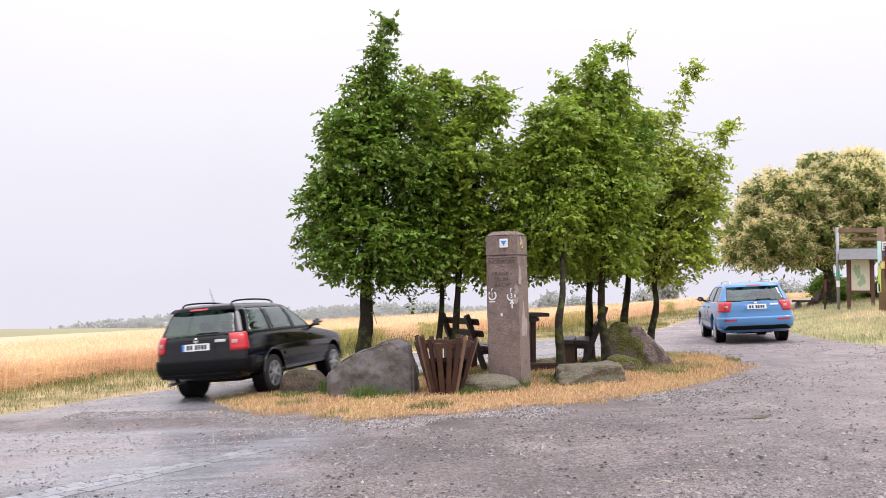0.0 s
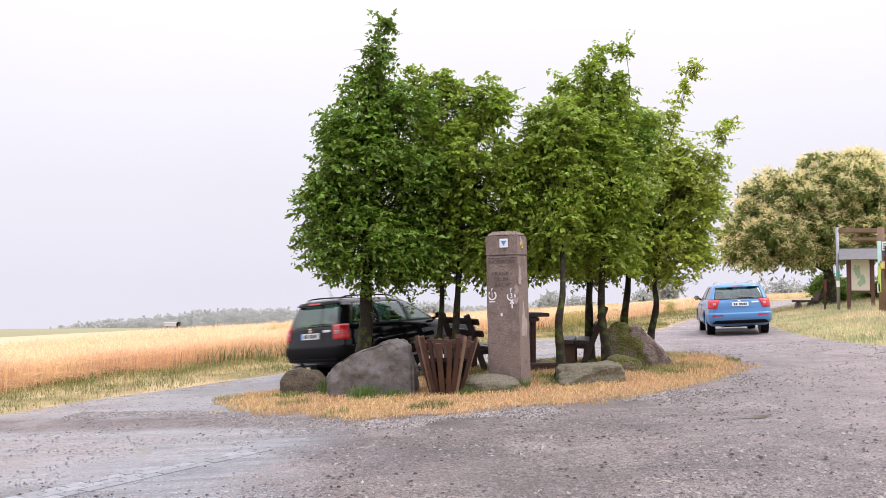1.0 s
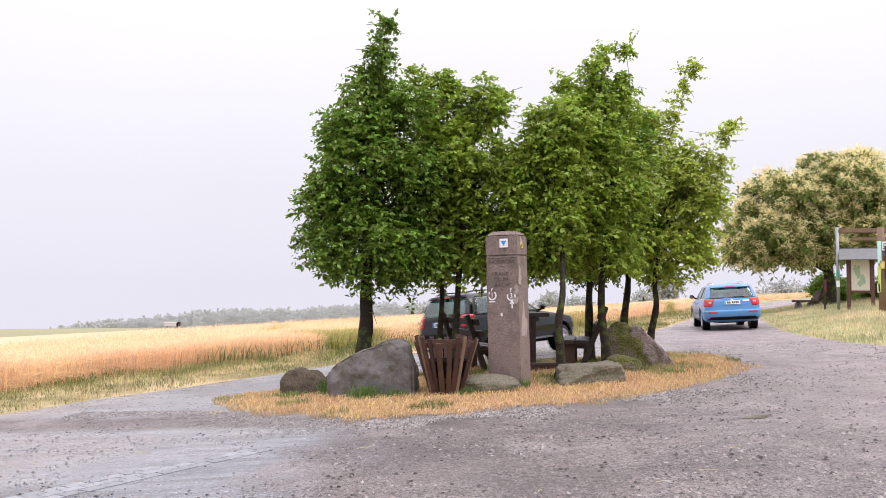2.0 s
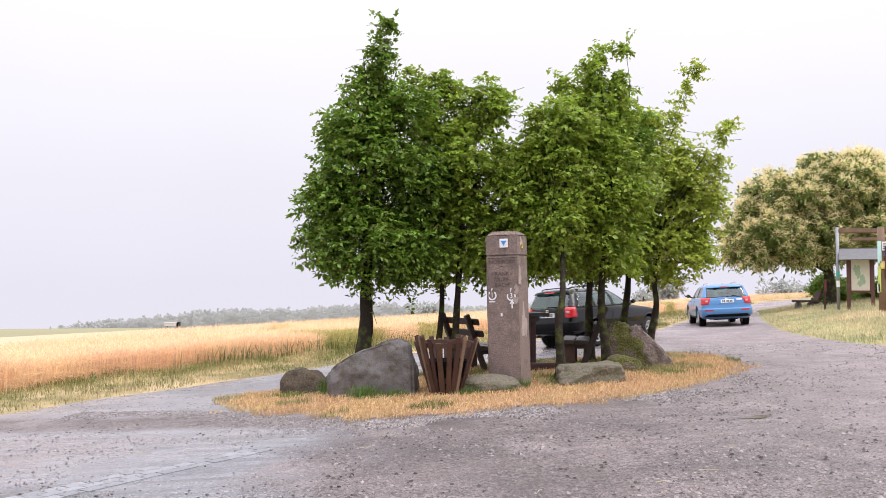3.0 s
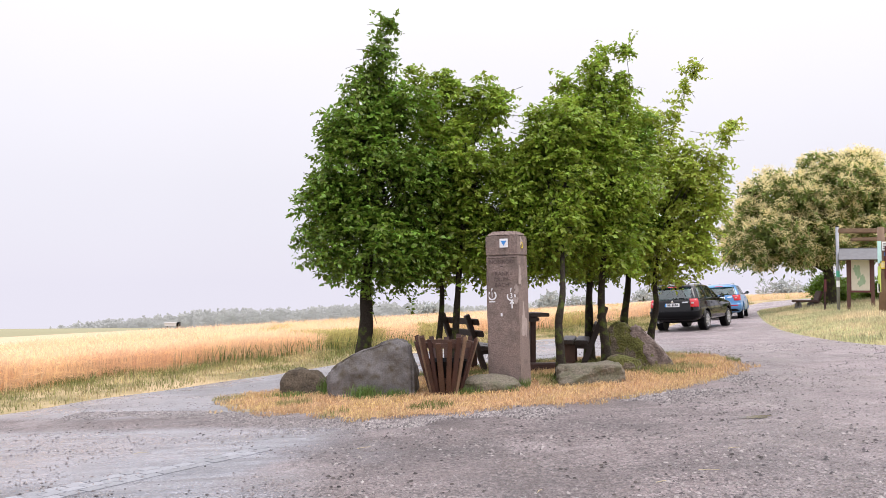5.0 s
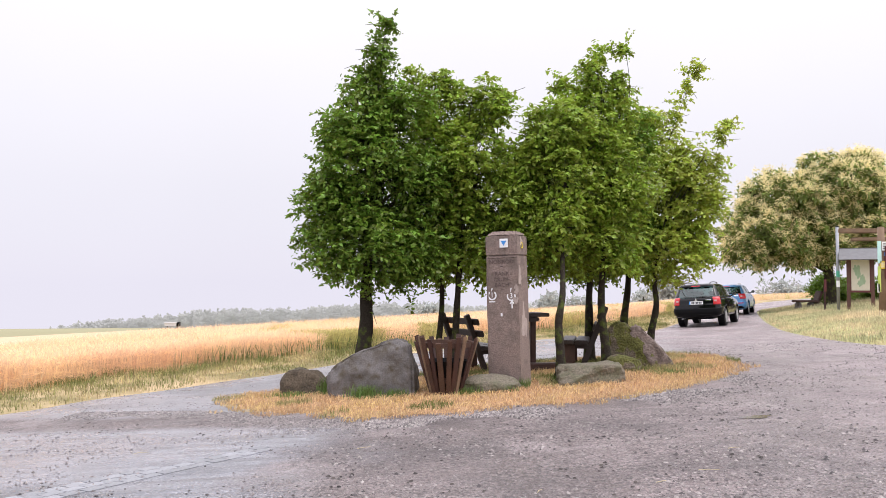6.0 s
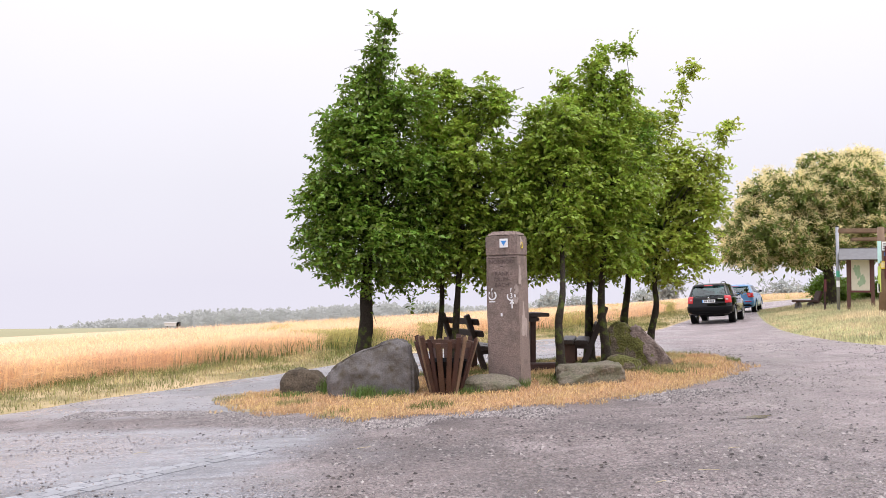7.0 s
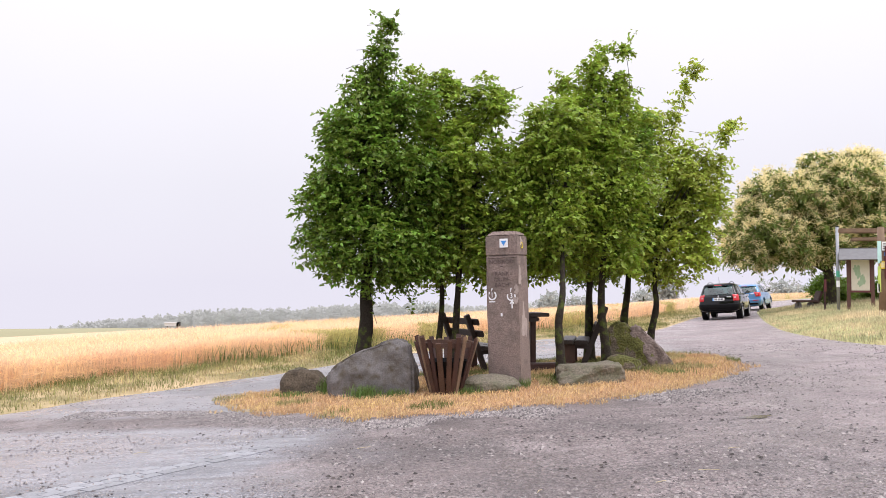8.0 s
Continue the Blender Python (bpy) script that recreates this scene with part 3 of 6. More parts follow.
def make_island_trees():
    island_tree(11, -1.35, 13.7, [(0, 0, 0), (-0.02, 0, 0.5), (0.04, 0, 1.1), (0.03, 0, 1.7), (0.1, 0, 2.6), (0.2, 0, 4.2)], 0.165,
                [(-1.4, 0, 2.1, 1.12, 1.0, 0.78), (-1.75, 0, 2.85, 0.82, 0.85, 0.6), (-1.3, 0, 3.5, 0.95, 0.9, 0.7), (-1.4, 0, 4.2, 0.76, 0.7, 0.58), (-1.2, 0, 4.75, 0.64, 0.6, 0.5), (-0.7, 0, 4.5, 0.6, 0.55, 0.6), (-1.1, 0, 5.25, 0.36, 0.35, 0.42), (-1.1, 0, 5.72, 0.22, 0.22, 0.30), (-0.93, 0, 6.02, 0.13, 0.12, 0.14), (-0.55, 0.1, 2.2, 0.75, 0.7, 0.75), (-0.5, 0, 3.3, 0.7, 0.65, 0.8)],
                "leaf_dark", 190, "bushy young hornbeam with a pointed top and mossy trunk", 0.35)
    island_tree(12, -0.08, 14.4, [(0, 0, 0), (0.0, 0, 0.6), (0.06, 0, 1.3), (0.05, 0, 2.4), (0, 0, 3.4)], 0.075,
                [(-0.15, 0, 2.4, 0.75, 0.75, 0.92), (-0.1, 0, 3.6, 0.75, 0.7, 0.9), (-0.15, 0, 4.65, 0.58, 0.55, 0.65), (0.05, 0, 5.2, 0.28, 0.3, 0.25), (-0.5, 0, 5.25, 0.28, 0.25, 0.3)],
                "leaf", 190, "slender young hornbeam with a thin dark trunk", 0.5)
    island_tree(13, 0.24, 14.1, [(0, 0, 0), (-0.02, 0, 0.7), (0.02, 0, 1.5), (0.1, 0, 2.6), (0.2, 0, 3.6)], 0.085,
                [(0.45, 0.15, 2.3, 0.8, 0.7, 0.88), (0.95, 0.4, 2.15, 0.6, 0.5, 0.72), (0.5, 0, 3.6, 0.8, 0.7, 0.9), (0.6, 0, 4.7, 0.55, 0.5, 0.58), (1.05, 0, 4.7, 0.38, 0.35, 0.36), (1.15, 0.3, 3.2, 0.5, 0.5, 0.85)],
                "leaf", 190, "slender young hornbeam with a thin dark trunk", 0.5)
    island_tree(14, 1.84, 12.75, [(0, 0, 0), (0.03, 0, 0.4), (0.0, 0, 0.95), (0.08, 0.1, 1.4), (0.14, 0.5, 2.0), (0.15, 0.8, 3.0)], 0.088,
                [(1.6, 1.15, 2.2, 0.85, 0.65, 0.68), (1.85, 0.85, 3.3, 0.85, 0.75, 0.85), (2.0, 0.75, 4.15, 0.62, 0.6, 0.6), (1.55, 0.8, 4.2, 0.38, 0.4, 0.45), (2.2, 1.3, 2.2, 0.6, 0.6, 0.6), (1.95, 0.5, 2.5, 0.5, 0.4, 0.55), (1.3, 1.0, 2.9, 0.5, 0.5, 0.8), (1.4, 0.9, 3.7, 0.42, 0.4, 0.5)],
                "leaf", 190, "young hornbeam with a moss-covered leaning trunk", 0.45)
    island_tree(15, 2.94, 14.3, [(0, 0, 0), (-0.05, 0, 0.5), (-0.11, 0.02, 1.2), (-0.05, 0, 2.2), (0.1, 0, 3.6)], 0.10,
                [(2.75, 0, 2.3, 1.0, 0.9, 0.78), (2.95, 0, 3.4, 1.0, 0.9, 0.9), (2.8, 0, 4.4, 0.75, 0.7, 0.75), (2.75, 0, 5.2, 0.42, 0.42, 0.45), (2.85, 0, 5.65, 0.2, 0.2, 0.22), (3.25, 0, 5.72, 0.26, 0.12, 0.09), (2.15, 0, 5.0, 0.33, 0.3, 0.28), (3.2, 0, 4.85, 0.42, 0.42, 0.45)],
                "leaf", 185, "young hornbeam with a spreading crown and mossy trunk", 0.6)
    island_tree(16, 2.92, 16.0, [(0, 0, 0), (0.0, 0, 0.8), (0.02, 0, 1.6), (0.2, 0, 2.8)], 0.11,
                [(2.9, 0, 2.35, 1.0, 0.8, 0.8), (2.1, 0, 2.45, 0.8, 0.6, 0.7), (3.2, 0, 3.9, 0.9, 0.8, 0.9), (3.75, 0, 4.6, 0.6, 0.5, 0.6), (2.2, 0, 3.6, 0.8, 0.7, 0.8), (3.75, 0, 2.4, 0.7, 0.6, 0.75)],
                "leaf_dark", 190, "young hornbeam with a straight brown trunk", 0.5)
    island_tree(17, 3.85, 16.6, [(0, 0, 0), (-0.1, 0, 0.7), (-0.02, 0, 1.4), (0.05, 0, 2.2), (0.3, 0, 3.6)], 0.10,
                [(3.9, 0, 2.45, 0.9, 0.9, 0.72), (4.1, 0, 3.5, 1.05, 0.9, 0.95), (4.4, 0, 4.5, 0.65, 0.65, 0.65), (4.8, 0, 5.05, 0.28, 0.28, 0.4), (5.05, 0, 5.55, 0.14, 0.14, 0.33), (5.25, 0, 5.98, 0.10, 0.08, 0.2), (4.05, 0, 4.8, 0.42, 0.42, 0.42)],
                "leaf_light", 150, "young hornbeam with a light green wind-blown crown", 0.7)
    island_tree(18, 4.12, 15.9, [(0, 0, 0), (0.0, 0, 0.5), (0.12, 0, 1.1), (0.1, 0, 1.7), (0.4, 0, 3.0)], 0.09,
                [(4.5, 0, 2.15, 0.8, 0.8, 0.7), (5.0, 0, 2.45, 0.48, 0.5, 0.5), (4.9, 0, 3.2, 0.75, 0.7, 0.8), (5.3, 0, 3.5, 0.5, 0.45, 0.45), (5.5, 0, 3.95, 0.3, 0.3, 0.28), (5.0, 0, 4.1, 0.4, 0.4, 0.4), (5.6, 0, 4.4, 0.14, 0.13, 0.25), (5.75, 0, 4.66, 0.1, 0.09, 0.14), (5.25, 0, 1.95, 0.25, 0.3, 0.18), (5.3, 0, 2.9, 0.42, 0.4, 0.45)],
                "leaf_light", 150, "young hornbeam with a light green leaning crown", 0.8)


make_island_trees()


# ---- cars ----
class Shell:
    """A car body as a stack of rounded outlines: (height, rear end, front end, half width, front corner radius)."""

    def __init__(self, levels):
        self.levels = levels

    def at_height(self, z):
        lv = self.levels
        for a, b in zip(lv, lv[1:]):
            if z <= b[0]:
                t = max(0, min(1, (z - a[0]) / (b[0] - a[0])))
                return [p + (q - p) * t for p, q in zip(a[1:], b[1:])]
        return lv[-1][1:]

    def point(self, th, z, off=0.0):
        """th: 0 at the tail's middle, 40-60 round the corner, 60-120 along the left flank, 180 at the nose; negative on the right."""
        xr, xf, w, q = self.at_height(z)
        side, t = (1 if th >= 0 else -1), abs(th)
        if t > 180:
            side, t = -side, 360 - t
        r = min(0.17, w * 0.4)
        if t <= 40:
            x, y = xr - off, (w - r) * t / 40
        elif t <= 60:
            a = radians((t - 40) * 4.5)
            x, y = xr + r - (r + off) * math.cos(a), w - r + (r + off) * math.sin(a)
        elif t <= 120:
            x, y = xr + r + (xf - q - xr - r) * (t - 60) / 60, w + off
        elif t <= 140:
            a = radians((t - 120) * 4.5)
            x, y = xf - q + (q + off) * math.sin(a), w - q + (q + off) * math.cos(a)
        else:
            x, y = xf + off, (w - q) * (180 - t) / 40
        c, h = (xr + xf) / 2, (xf - xr) / 2
        u = (x - c) / h
        bow = 0.05 * (y / w) ** 2
        ease = max(0.0, min(1.0, (abs(u) - 0.5) / 0.5))
        return Vector((x + bow * (1 if t < 90 else -2.4) * ease, side * y * (1 - 0.085 * u * u), z))

    def th_tail(self, y, z):
        w = self.at_height(z)[2]
        r = min(0.17, w * 0.4)
        a = abs(y)
        th = 40 * a / (w - r) if a <= w - r else 40 + math.degrees(math.asin(min(1, (a - w + r) / r))) / 4.5
        return math.copysign(th, y)

    def th_side(self, x, z, side):
        xr, xf, w, q = self.at_height(z)
        r = min(0.17, w * 0.4)
        if x < xr + r:
            return side * (40 + math.degrees(math.acos(max(-1, min(1, (xr + r - x) / r)))) / 4.5)
        return side * (60 + 60 * min(1, (x - xr - r) / (xf - q - xr - r)))

    def body(self, zs, seg=160):
        bm = bmesh.new()
        rings = []
        for z in zs:
            rings.append([bm.verts.new(self.point(-180 + 360 * k / seg, z)) for k in range(seg)])
        for a, b in zip(rings, rings[1:]):
            for k in range(seg):
                bm.faces.new((a[k], a[(k + 1) % seg], b[(k + 1) % seg], b[k]))
        bm.faces.new(rings[0][::-1])
        bm.faces.new(rings[-1])
        return bm

    def patch(self, corners, off=0.006, thick=0.014, nu=8, nv=5):
        """A plate lying on the shell; corners (th, z): low start, low end, high end, high start."""
        bm = bmesh.new()
        g = []
        for layer in (off, off - thick):
            rows = []
            for j in range(nv + 1):
                v = j / nv
                row = []
                for i in range(nu + 1):
                    u = i / nu
                    th = (1 - v) * ((1 - u) * corners[0][0] + u * corners[1][0]) + v * ((1 - u) * corners[3][0] + u * corners[2][0])
                    z = (1 - v) * ((1 - u) * corners[0][1] + u * corners[1][1]) + v * ((1 - u) * corners[3][1] + u * corners[2][1])
                    row.append(bm.verts.new(self.point(th, z, layer)))
                rows.append(row)
            g.append(rows)
        A, B = g
        for j in range(nv):
            for i in range(nu):
                bm.faces.new((A[j][i], A[j][i + 1], A[j + 1][i + 1], A[j + 1][i]))
                bm.faces.new((B[j][i], B[j + 1][i], B[j + 1][i + 1], B[j][i + 1]))
        ring = [(0, i) for i in range(nu)] + [(j, nu) for j in range(nv)] + [(nv, i) for i in range(nu, 0, -1)] + [(j, 0) for j in range(nv, 0, -1)]
        for (j1, i1), (j2, i2) in zip(ring, ring[1:] + ring[:1]):
            bm.faces.new((A[j1][i1], B[j1][i1], B[j2][i2], A[j2][i2]))
        return bm

    def tail(self, y0, y1, z0, z1, y2=None, y3=None, **k):
        y2, y3 = y1 if y2 is None else y2, y0 if y3 is None else y3
        return self.patch([(self.th_tail(y0, z0), z0), (self.th_tail(y1, z0), z0), (self.th_tail(y2, z1), z1), (self.th_tail(y3, z1), z1)], **k)

    def flank(self, x0, x1, x2, x3, z0, z1, side, **k):
        return self.patch([(self.th_side(x0, z0, side), z0), (self.th_side(x1, z0, side), z0), (self.th_side(x2, z1, side), z1), (self.th_side(x3, z1, side), z1)], **k)


def lathe_y(profile, seg=28, caps=True):
    """Turned round the y axis; profile: (radius, y)."""
    vs, fs = [], []
    for r, y in profile:
        for k in range(seg):
            a = 2 * math.pi * k / seg
            vs.append((r * math.cos(a), y, r * math.sin(a)))
    m = len(profile)
    for i in range(m - 1):
        for k in range(seg):
            k2 = (k + 1) % seg
            fs.append((i * seg + k, i * seg + k2, (i + 1) * seg + k2, (i + 1) * seg + k))
    if caps:
        fs.append(tuple(range(seg)))
        fs.append(tuple((m - 1) * seg + k for k in range(seg - 1, -1, -1)))
    return vs, fs


def car_wheel(car, x, y, r, wide, spokes):
    """A wheel that turns; its outer face looks away from the car."""
    side = 1 if y > 0 else -1
    w = part("wheel", lathe_y([(r * 0.5, -wide * 0.3 * side), (r * 0.6, 0.0), (r * 0.5, wide * 0.3 * side)], 20), "plastic", car)
    w.matrix_basis = pose(x, y, r)
    h = wide / 2
    part("tyre", lathe_y([(r * 0.66, -h), (r * 0.9, -h * 1.02), (r * 0.985, -h * 0.8), (r, -h * 0.5), (r, h * 0.5), (r * 0.985, h * 0.8), (r * 0.9, h * 1.02), (r * 0.66, h)], 32, False), "rubber", w, smooth=True)
    rims = [lathe_y([(r * 0.68, h * 0.7 * side), (r * 0.67, h * 1.04 * side), (r * 0.60, h * 1.0 * side), (r * 0.58, h * 0.55 * side)], 32, False)]
    bm = bmesh.new()
    for k in range(spokes):
        a = 2 * math.pi * k / spokes
        mm = Matrix.Rotation(a, 4, "Y") @ Matrix.Translation((0, h * 0.86 * side, 0))
        box(r * 0.2, 0.03, r * 0.62, mm, 0.006, bm, 0.75)
    me = bpy.data.meshes.new("tmp")
    bm.to_mesh(me)
    bm.free()
    rims.append(([tuple(v.co) for v in me.vertices], [tuple(p.vertices) for p in me.polygons]))
    rims.append(lathe_y([(r * 0.2, h * 0.7 * side), (r * 0.19, h * 1.0 * side), (r * 0.1, h * 1.06 * side)], 16))
    bpy.data.meshes.remove(me)
    part("rim", merge(rims), "alloy", w, "silver alloy rim")
    return w


def arc_band(r, w, a0, a1, depth, seg=20):
    """A flat curved stroke in the x-z plane, facing -y."""
    bm = bmesh.new()
    rows = []
    for i in range(seg + 1):
        a = radians(a0 + (a1 - a0) * i / seg)
        rows.append([bm.verts.new(((r + s * w / 2) * math.cos(a), y, (r + s * w / 2) * math.sin(a))) for s, y in ((-1, 0), (1, 0), (1, -depth), (-1, -depth))])
    for a, b in zip(rows, rows[1:]):
        for k in range(4):
            bm.faces.new((a[k], a[(k + 1) % 4], b[(k + 1) % 4], b[k]))
    bm.faces.new(rows[0])
    bm.faces.new(rows[-1][::-1])
    return bm


def cut_round(ob, holes):
    """Cuts round wheel openings, (x, y, z, radius, depth) along y, out of a closed body."""
    for x, y, z, r, depth in holes:
        bm = bmesh.new()
        bmesh.ops.create_cone(bm, cap_ends=True, segments=40, radius1=r, radius2=r, depth=depth, matrix=pose(x, y, z, 90, 0, 0))
        me = bpy.data.meshes.new("cutter")
        bm.to_mesh(me)
        bm.free()
        tool = new("cutter", me)
        mod = ob.modifiers.new("cut", "BOOLEAN")
        mod.operation, mod.object, mod.solver = "DIFFERENCE", tool, "EXACT"
        bpy.context.view_layer.update()
        done = bpy.data.meshes.new_from_object(ob.evaluated_get(bpy.context.evaluated_depsgraph_get()))
        ob.modifiers.clear()
        ob.data = done
        bpy.data.objects.remove(tool)
        bpy.data.meshes.remove(me)


def crisp(ob, degrees=32):
    """Smooth shading that keeps true creases sharp."""
    ob.data.polygons.foreach_set("use_smooth", [True] * len(ob.data.polygons))
    ob.data.set_sharp_from_angle(angle=radians(degrees))
    return ob


CARS = {}


def estate_car(name, label, paint, k):
    """An estate car, x forward from the rear axle, y to its left; k holds its measures."""
    car = thing(name, Matrix(), label, "car")
    sh = Shell(k["levels"])
    b, roof = k["belt"], k["roof"]
    r, tw = k["wheel"], k["track"]
    zt = roof - 0.085
    ends = [lv[0] for lv in k["levels"]]
    fine = [0.30 + 0.03 * i for i in range(45)]

    def heights(lo, hi):
        return sorted({lo, hi} | {z for z in ends if lo < z < hi} | {z for z in fine if lo < z < hi and min(abs(z - e) for e in ends) > 0.008})
    body = part("body", sh.body(heights(ends[0], b)), paint, car, "", True)
    w0 = sh.at_height(0.5)[2]
    cut_round(body, [(x, s * (w0 + 0.02), r + 0.03 - k["lift"], r + 0.055, 0.6) for x in (0, k["base"]) for s in (1, -1)])
    crisp(body)
    crisp(part("roof", sh.body(heights(zt, ends[-1])), paint, car, "", True), 50)
    part("underbody", box(3.6, 1.0, 0.14, pose(1.3, 0, 0.19), 0.05), "plastic", car)
    # cabin
    bm = bmesh.new()
    bm.faces.new([bm.verts.new(Vector((p.x * 0.97, p.y * 0.95, b + 0.006))) for p in (sh.point(-180 + 6 * i, b) for i in range(60))])
    part("cabin_lining", bm, "plastic", car, "dark cabin lining")
    for x, ys, top in ((0.05, (-0.40, 0, 0.40), 1.13), (1.0, (-0.37, 0.37), 1.17)):
        for y in ys:
            seat = part("seat_back", box(0.16, 0.44, top - 0.12 - b, pose(x, y, b, 0, -12, 0), 0.05), "plastic", car, "dark seat back")
            part("headrest", box(0.09, 0.24, 0.15, pose(x - 0.05, y, top - 0.10, 0, -12, 0), 0.035), "plastic", seat)
    part("cabin_mirror", box(0.03, 0.2, 0.06, pose(1.2, 0, zt - 0.09), 0.012), "plastic", car)
    # glass and pillars between belt and roof
    hw = k["rw"]

    def band(name, c4, mt, lab="", n=8, off=0.0, thick=0.03):
        return part(name, sh.patch(c4, off, thick, n, 8), mt, car, lab, True)
    lo, hi = b + 0.002, zt + 0.002
    tail_edge = (sh.th_tail(hw[0], lo), sh.th_tail(hw[1], hi))
    glass = [band("rear_window", [(-tail_edge[0], lo), (tail_edge[0], lo), (tail_edge[1], hi), (-tail_edge[1], hi)], k["glass"], "tinted rear window", 30, -0.004, 0.006)]
    glass.append(band("windscreen", [(137, lo), (223, lo), (223, hi), (137, hi)], k["glass"], "clear windscreen", 30, -0.004, 0.006))
    for s in (1, -1):
        edges = [tail_edge]
        for x0, x1, x2, x3 in k["side"]:
            edges.append((abs(sh.th_side(x0, lo, s)), abs(sh.th_side(x3, hi, s))))
            edges.append((abs(sh.th_side(x1, lo, s)), abs(sh.th_side(x2, hi, s))))
        edges.append((137, 137))
        for i, (p, q) in enumerate(zip(edges, edges[1:])):
            c4 = [(s * p[0], lo), (s * q[0], lo), (s * q[1], hi), (s * p[1], hi)]
            if i % 2:
                glass.append(band("side_window", c4, k["glass"], "tinted side window", 10, -0.004, 0.006))
            else:
                band("pillar", c4, paint if i in (0, 6) else k["pillar_mat"], "", 10)
        part("belt_moulding", sh.flank(k["side"][0][0], k["side"][-1][1], k["side"][-1][1], k["side"][0][0], b - 0.006, b + 0.018, s, off=0.006, thick=0.02, nu=16), k["mould_mat"], car)
    for ob in glass:
        ob.visible_shadow = False
    # tail
    part("rear_bumper", sh.patch([(-62, 0.36), (62, 0.36), (63, k["bump"]), (-63, k["bump"])], 0.035, 0.05, 40, 5), k["bump_mat"], car, "", True)
    part("bumper_skirt", sh.patch([(-50, 0.31), (50, 0.31), (40, k["skirt"]), (-40, k["skirt"])], 0.040, 0.05, 36, 3), "plastic", car, "black lower bumper skirt", True)
    part("roof_spoiler", sh.tail(-hw[1] - 0.02, hw[1] + 0.02, roof - 0.105, roof - 0.035, hw[1] - 0.06, -hw[1] + 0.06, off=0.075, thick=0.1), k["spoil_mat"], car, "", True)
    part("brake_lamp", sh.tail(-0.17, 0.17, roof - 0.085, roof - 0.06, off=0.08, thick=0.02), "lens_red", car, "red high brake lamp")
    part("rear_wiper", sh.tail(-0.42, -0.02, b + 0.035, b + 0.055, off=0.028, thick=0.018), "plastic", car, "black rear wiper")
    z = k["plate_z"]
    part("plate_recess", sh.tail(-0.36, 0.36, z - 0.10, z + 0.13, off=0.008), k["recess_mat"], car)
    part("tailgate_trim", sh.tail(-0.34, 0.34, z + 0.105, z + 0.135, off=0.022), k["trim_mat"], car)
    pl = part("number_plate", sh.tail(-0.26, 0.26, z - 0.055, z + 0.055, off=0.022), "plate", car, "white number plate with dark bars")
    part("plate_band", sh.tail(0.215, 0.26, z - 0.054, z + 0.054, off=0.025), "blue_mark", pl)
    for y0, y1 in ((0.17, 0.12), (0.105, 0.06), (0.01, -0.035), (-0.05, -0.09), (-0.11, -0.155), (-0.17, -0.21)):
        part("plate_bar", sh.tail(y1, y0, z - 0.034, z + 0.034, off=0.026), "ink", pl)
    part("badge", lathe_y([(0.045, -0.008), (0.045, 0.004), (0.03, 0.012)], 20), "chrome", car).matrix_basis = pose(sh.at_height(b - 0.05)[0] - 0.008, 0, b - 0.06, 0, 0, 90)
    part("model_script", sh.tail(-0.56, -0.36, b - 0.10, b - 0.06, off=0.012), "chrome", car, "small bright model lettering shown as a bar")
    for s in (1, -1):
        lo, hi = k["lamp"]
        ya, yb = k["lamp_in"]
        xa, xb = k["lamp_out"]
        c4 = [(s * sh.th_tail(ya, lo), lo), (sh.th_side(xa, lo, s), lo), (sh.th_side(xb, hi, s), hi), (s * sh.th_tail(yb, hi), hi)]
        l = part("tail_light", sh.patch(c4, 0.014, 0.03, 14, 6), "lens_red", car, "red tail light", True)
        mz = (k["lamp"][0] + k["lamp"][1]) / 2
        part("clear_lens", sh.tail(s * (ya + 0.025), s * (ya + 0.11), mz - 0.03, mz + 0.03, off=0.018, thick=0.02), "lens_clear", l, "", True)
        if k.get("reflect"):
            part("rear_reflector", sh.tail(s * 0.50, s * 0.80, 0.53, 0.57, off=0.043, thick=0.02), "lens_red", car, "red bumper reflector")
    # glasshouse
    for s in (1, -1):
        part("side_strip", sh.flank(0.36, 2.1, 2.1, 0.36, 0.53, 0.58, s, off=0.018, nu=12), k["strip_mat"], car)
        part("sill", sh.flank(0.36, 2.1, 2.1, 0.36, 0.28, 0.325, s, off=0.016, nu=12), k["sill_mat"], car)
        for x in k["handles"]:
            part("door_handle", sh.flank(x, x + 0.2, x + 0.2, x, b - 0.15, b - 0.11, s, off=0.028, thick=0.03), paint, car)
        for x in k["seams"]:
            part("door_seam", sh.flank(x, x + 0.012, x + 0.012, x, 0.34, b - 0.01, s, off=0.003, thick=0.01), "plastic", car)
        w = sh.at_height(b)[2]
        mirror = part("wing_mirror", box(0.11, 0.18, 0.125, pose(k["mirror"], s * (w + 0.09), b + 0.01), 0.045), k["mirror_mat"], car, "", True)
        part("mirror_glass", box(0.006, 0.13, 0.085, pose(k["mirror"] - 0.056, s * (w + 0.09), b + 0.03), 0.002), "glass_mirror", mirror)
        part("mirror_arm", beam((k["mirror"] + 0.02, s * (w - 0.08), b + 0.0), (k["mirror"] + 0.02, s * (w + 0.03), b + 0.04), 0.05, 0.05), "plastic", car)
        rx, ry = k["rail"], sh.at_height(roof - 0.02)[2] - 0.10
        part("roof_rail", tube(smooth_loop([(rx[0], s * ry, roof - 0.03), (rx[0] + 0.13, s * ry, roof + 0.035), ((rx[0] + rx[1]) / 2, s * ry, roof + 0.055), (rx[1] - 0.13, s * ry, roof + 0.03), (rx[1], s * ry, roof - 0.05)], 3, False), [0.014] * 13, 8), k["rail_mat"], car, "", True)
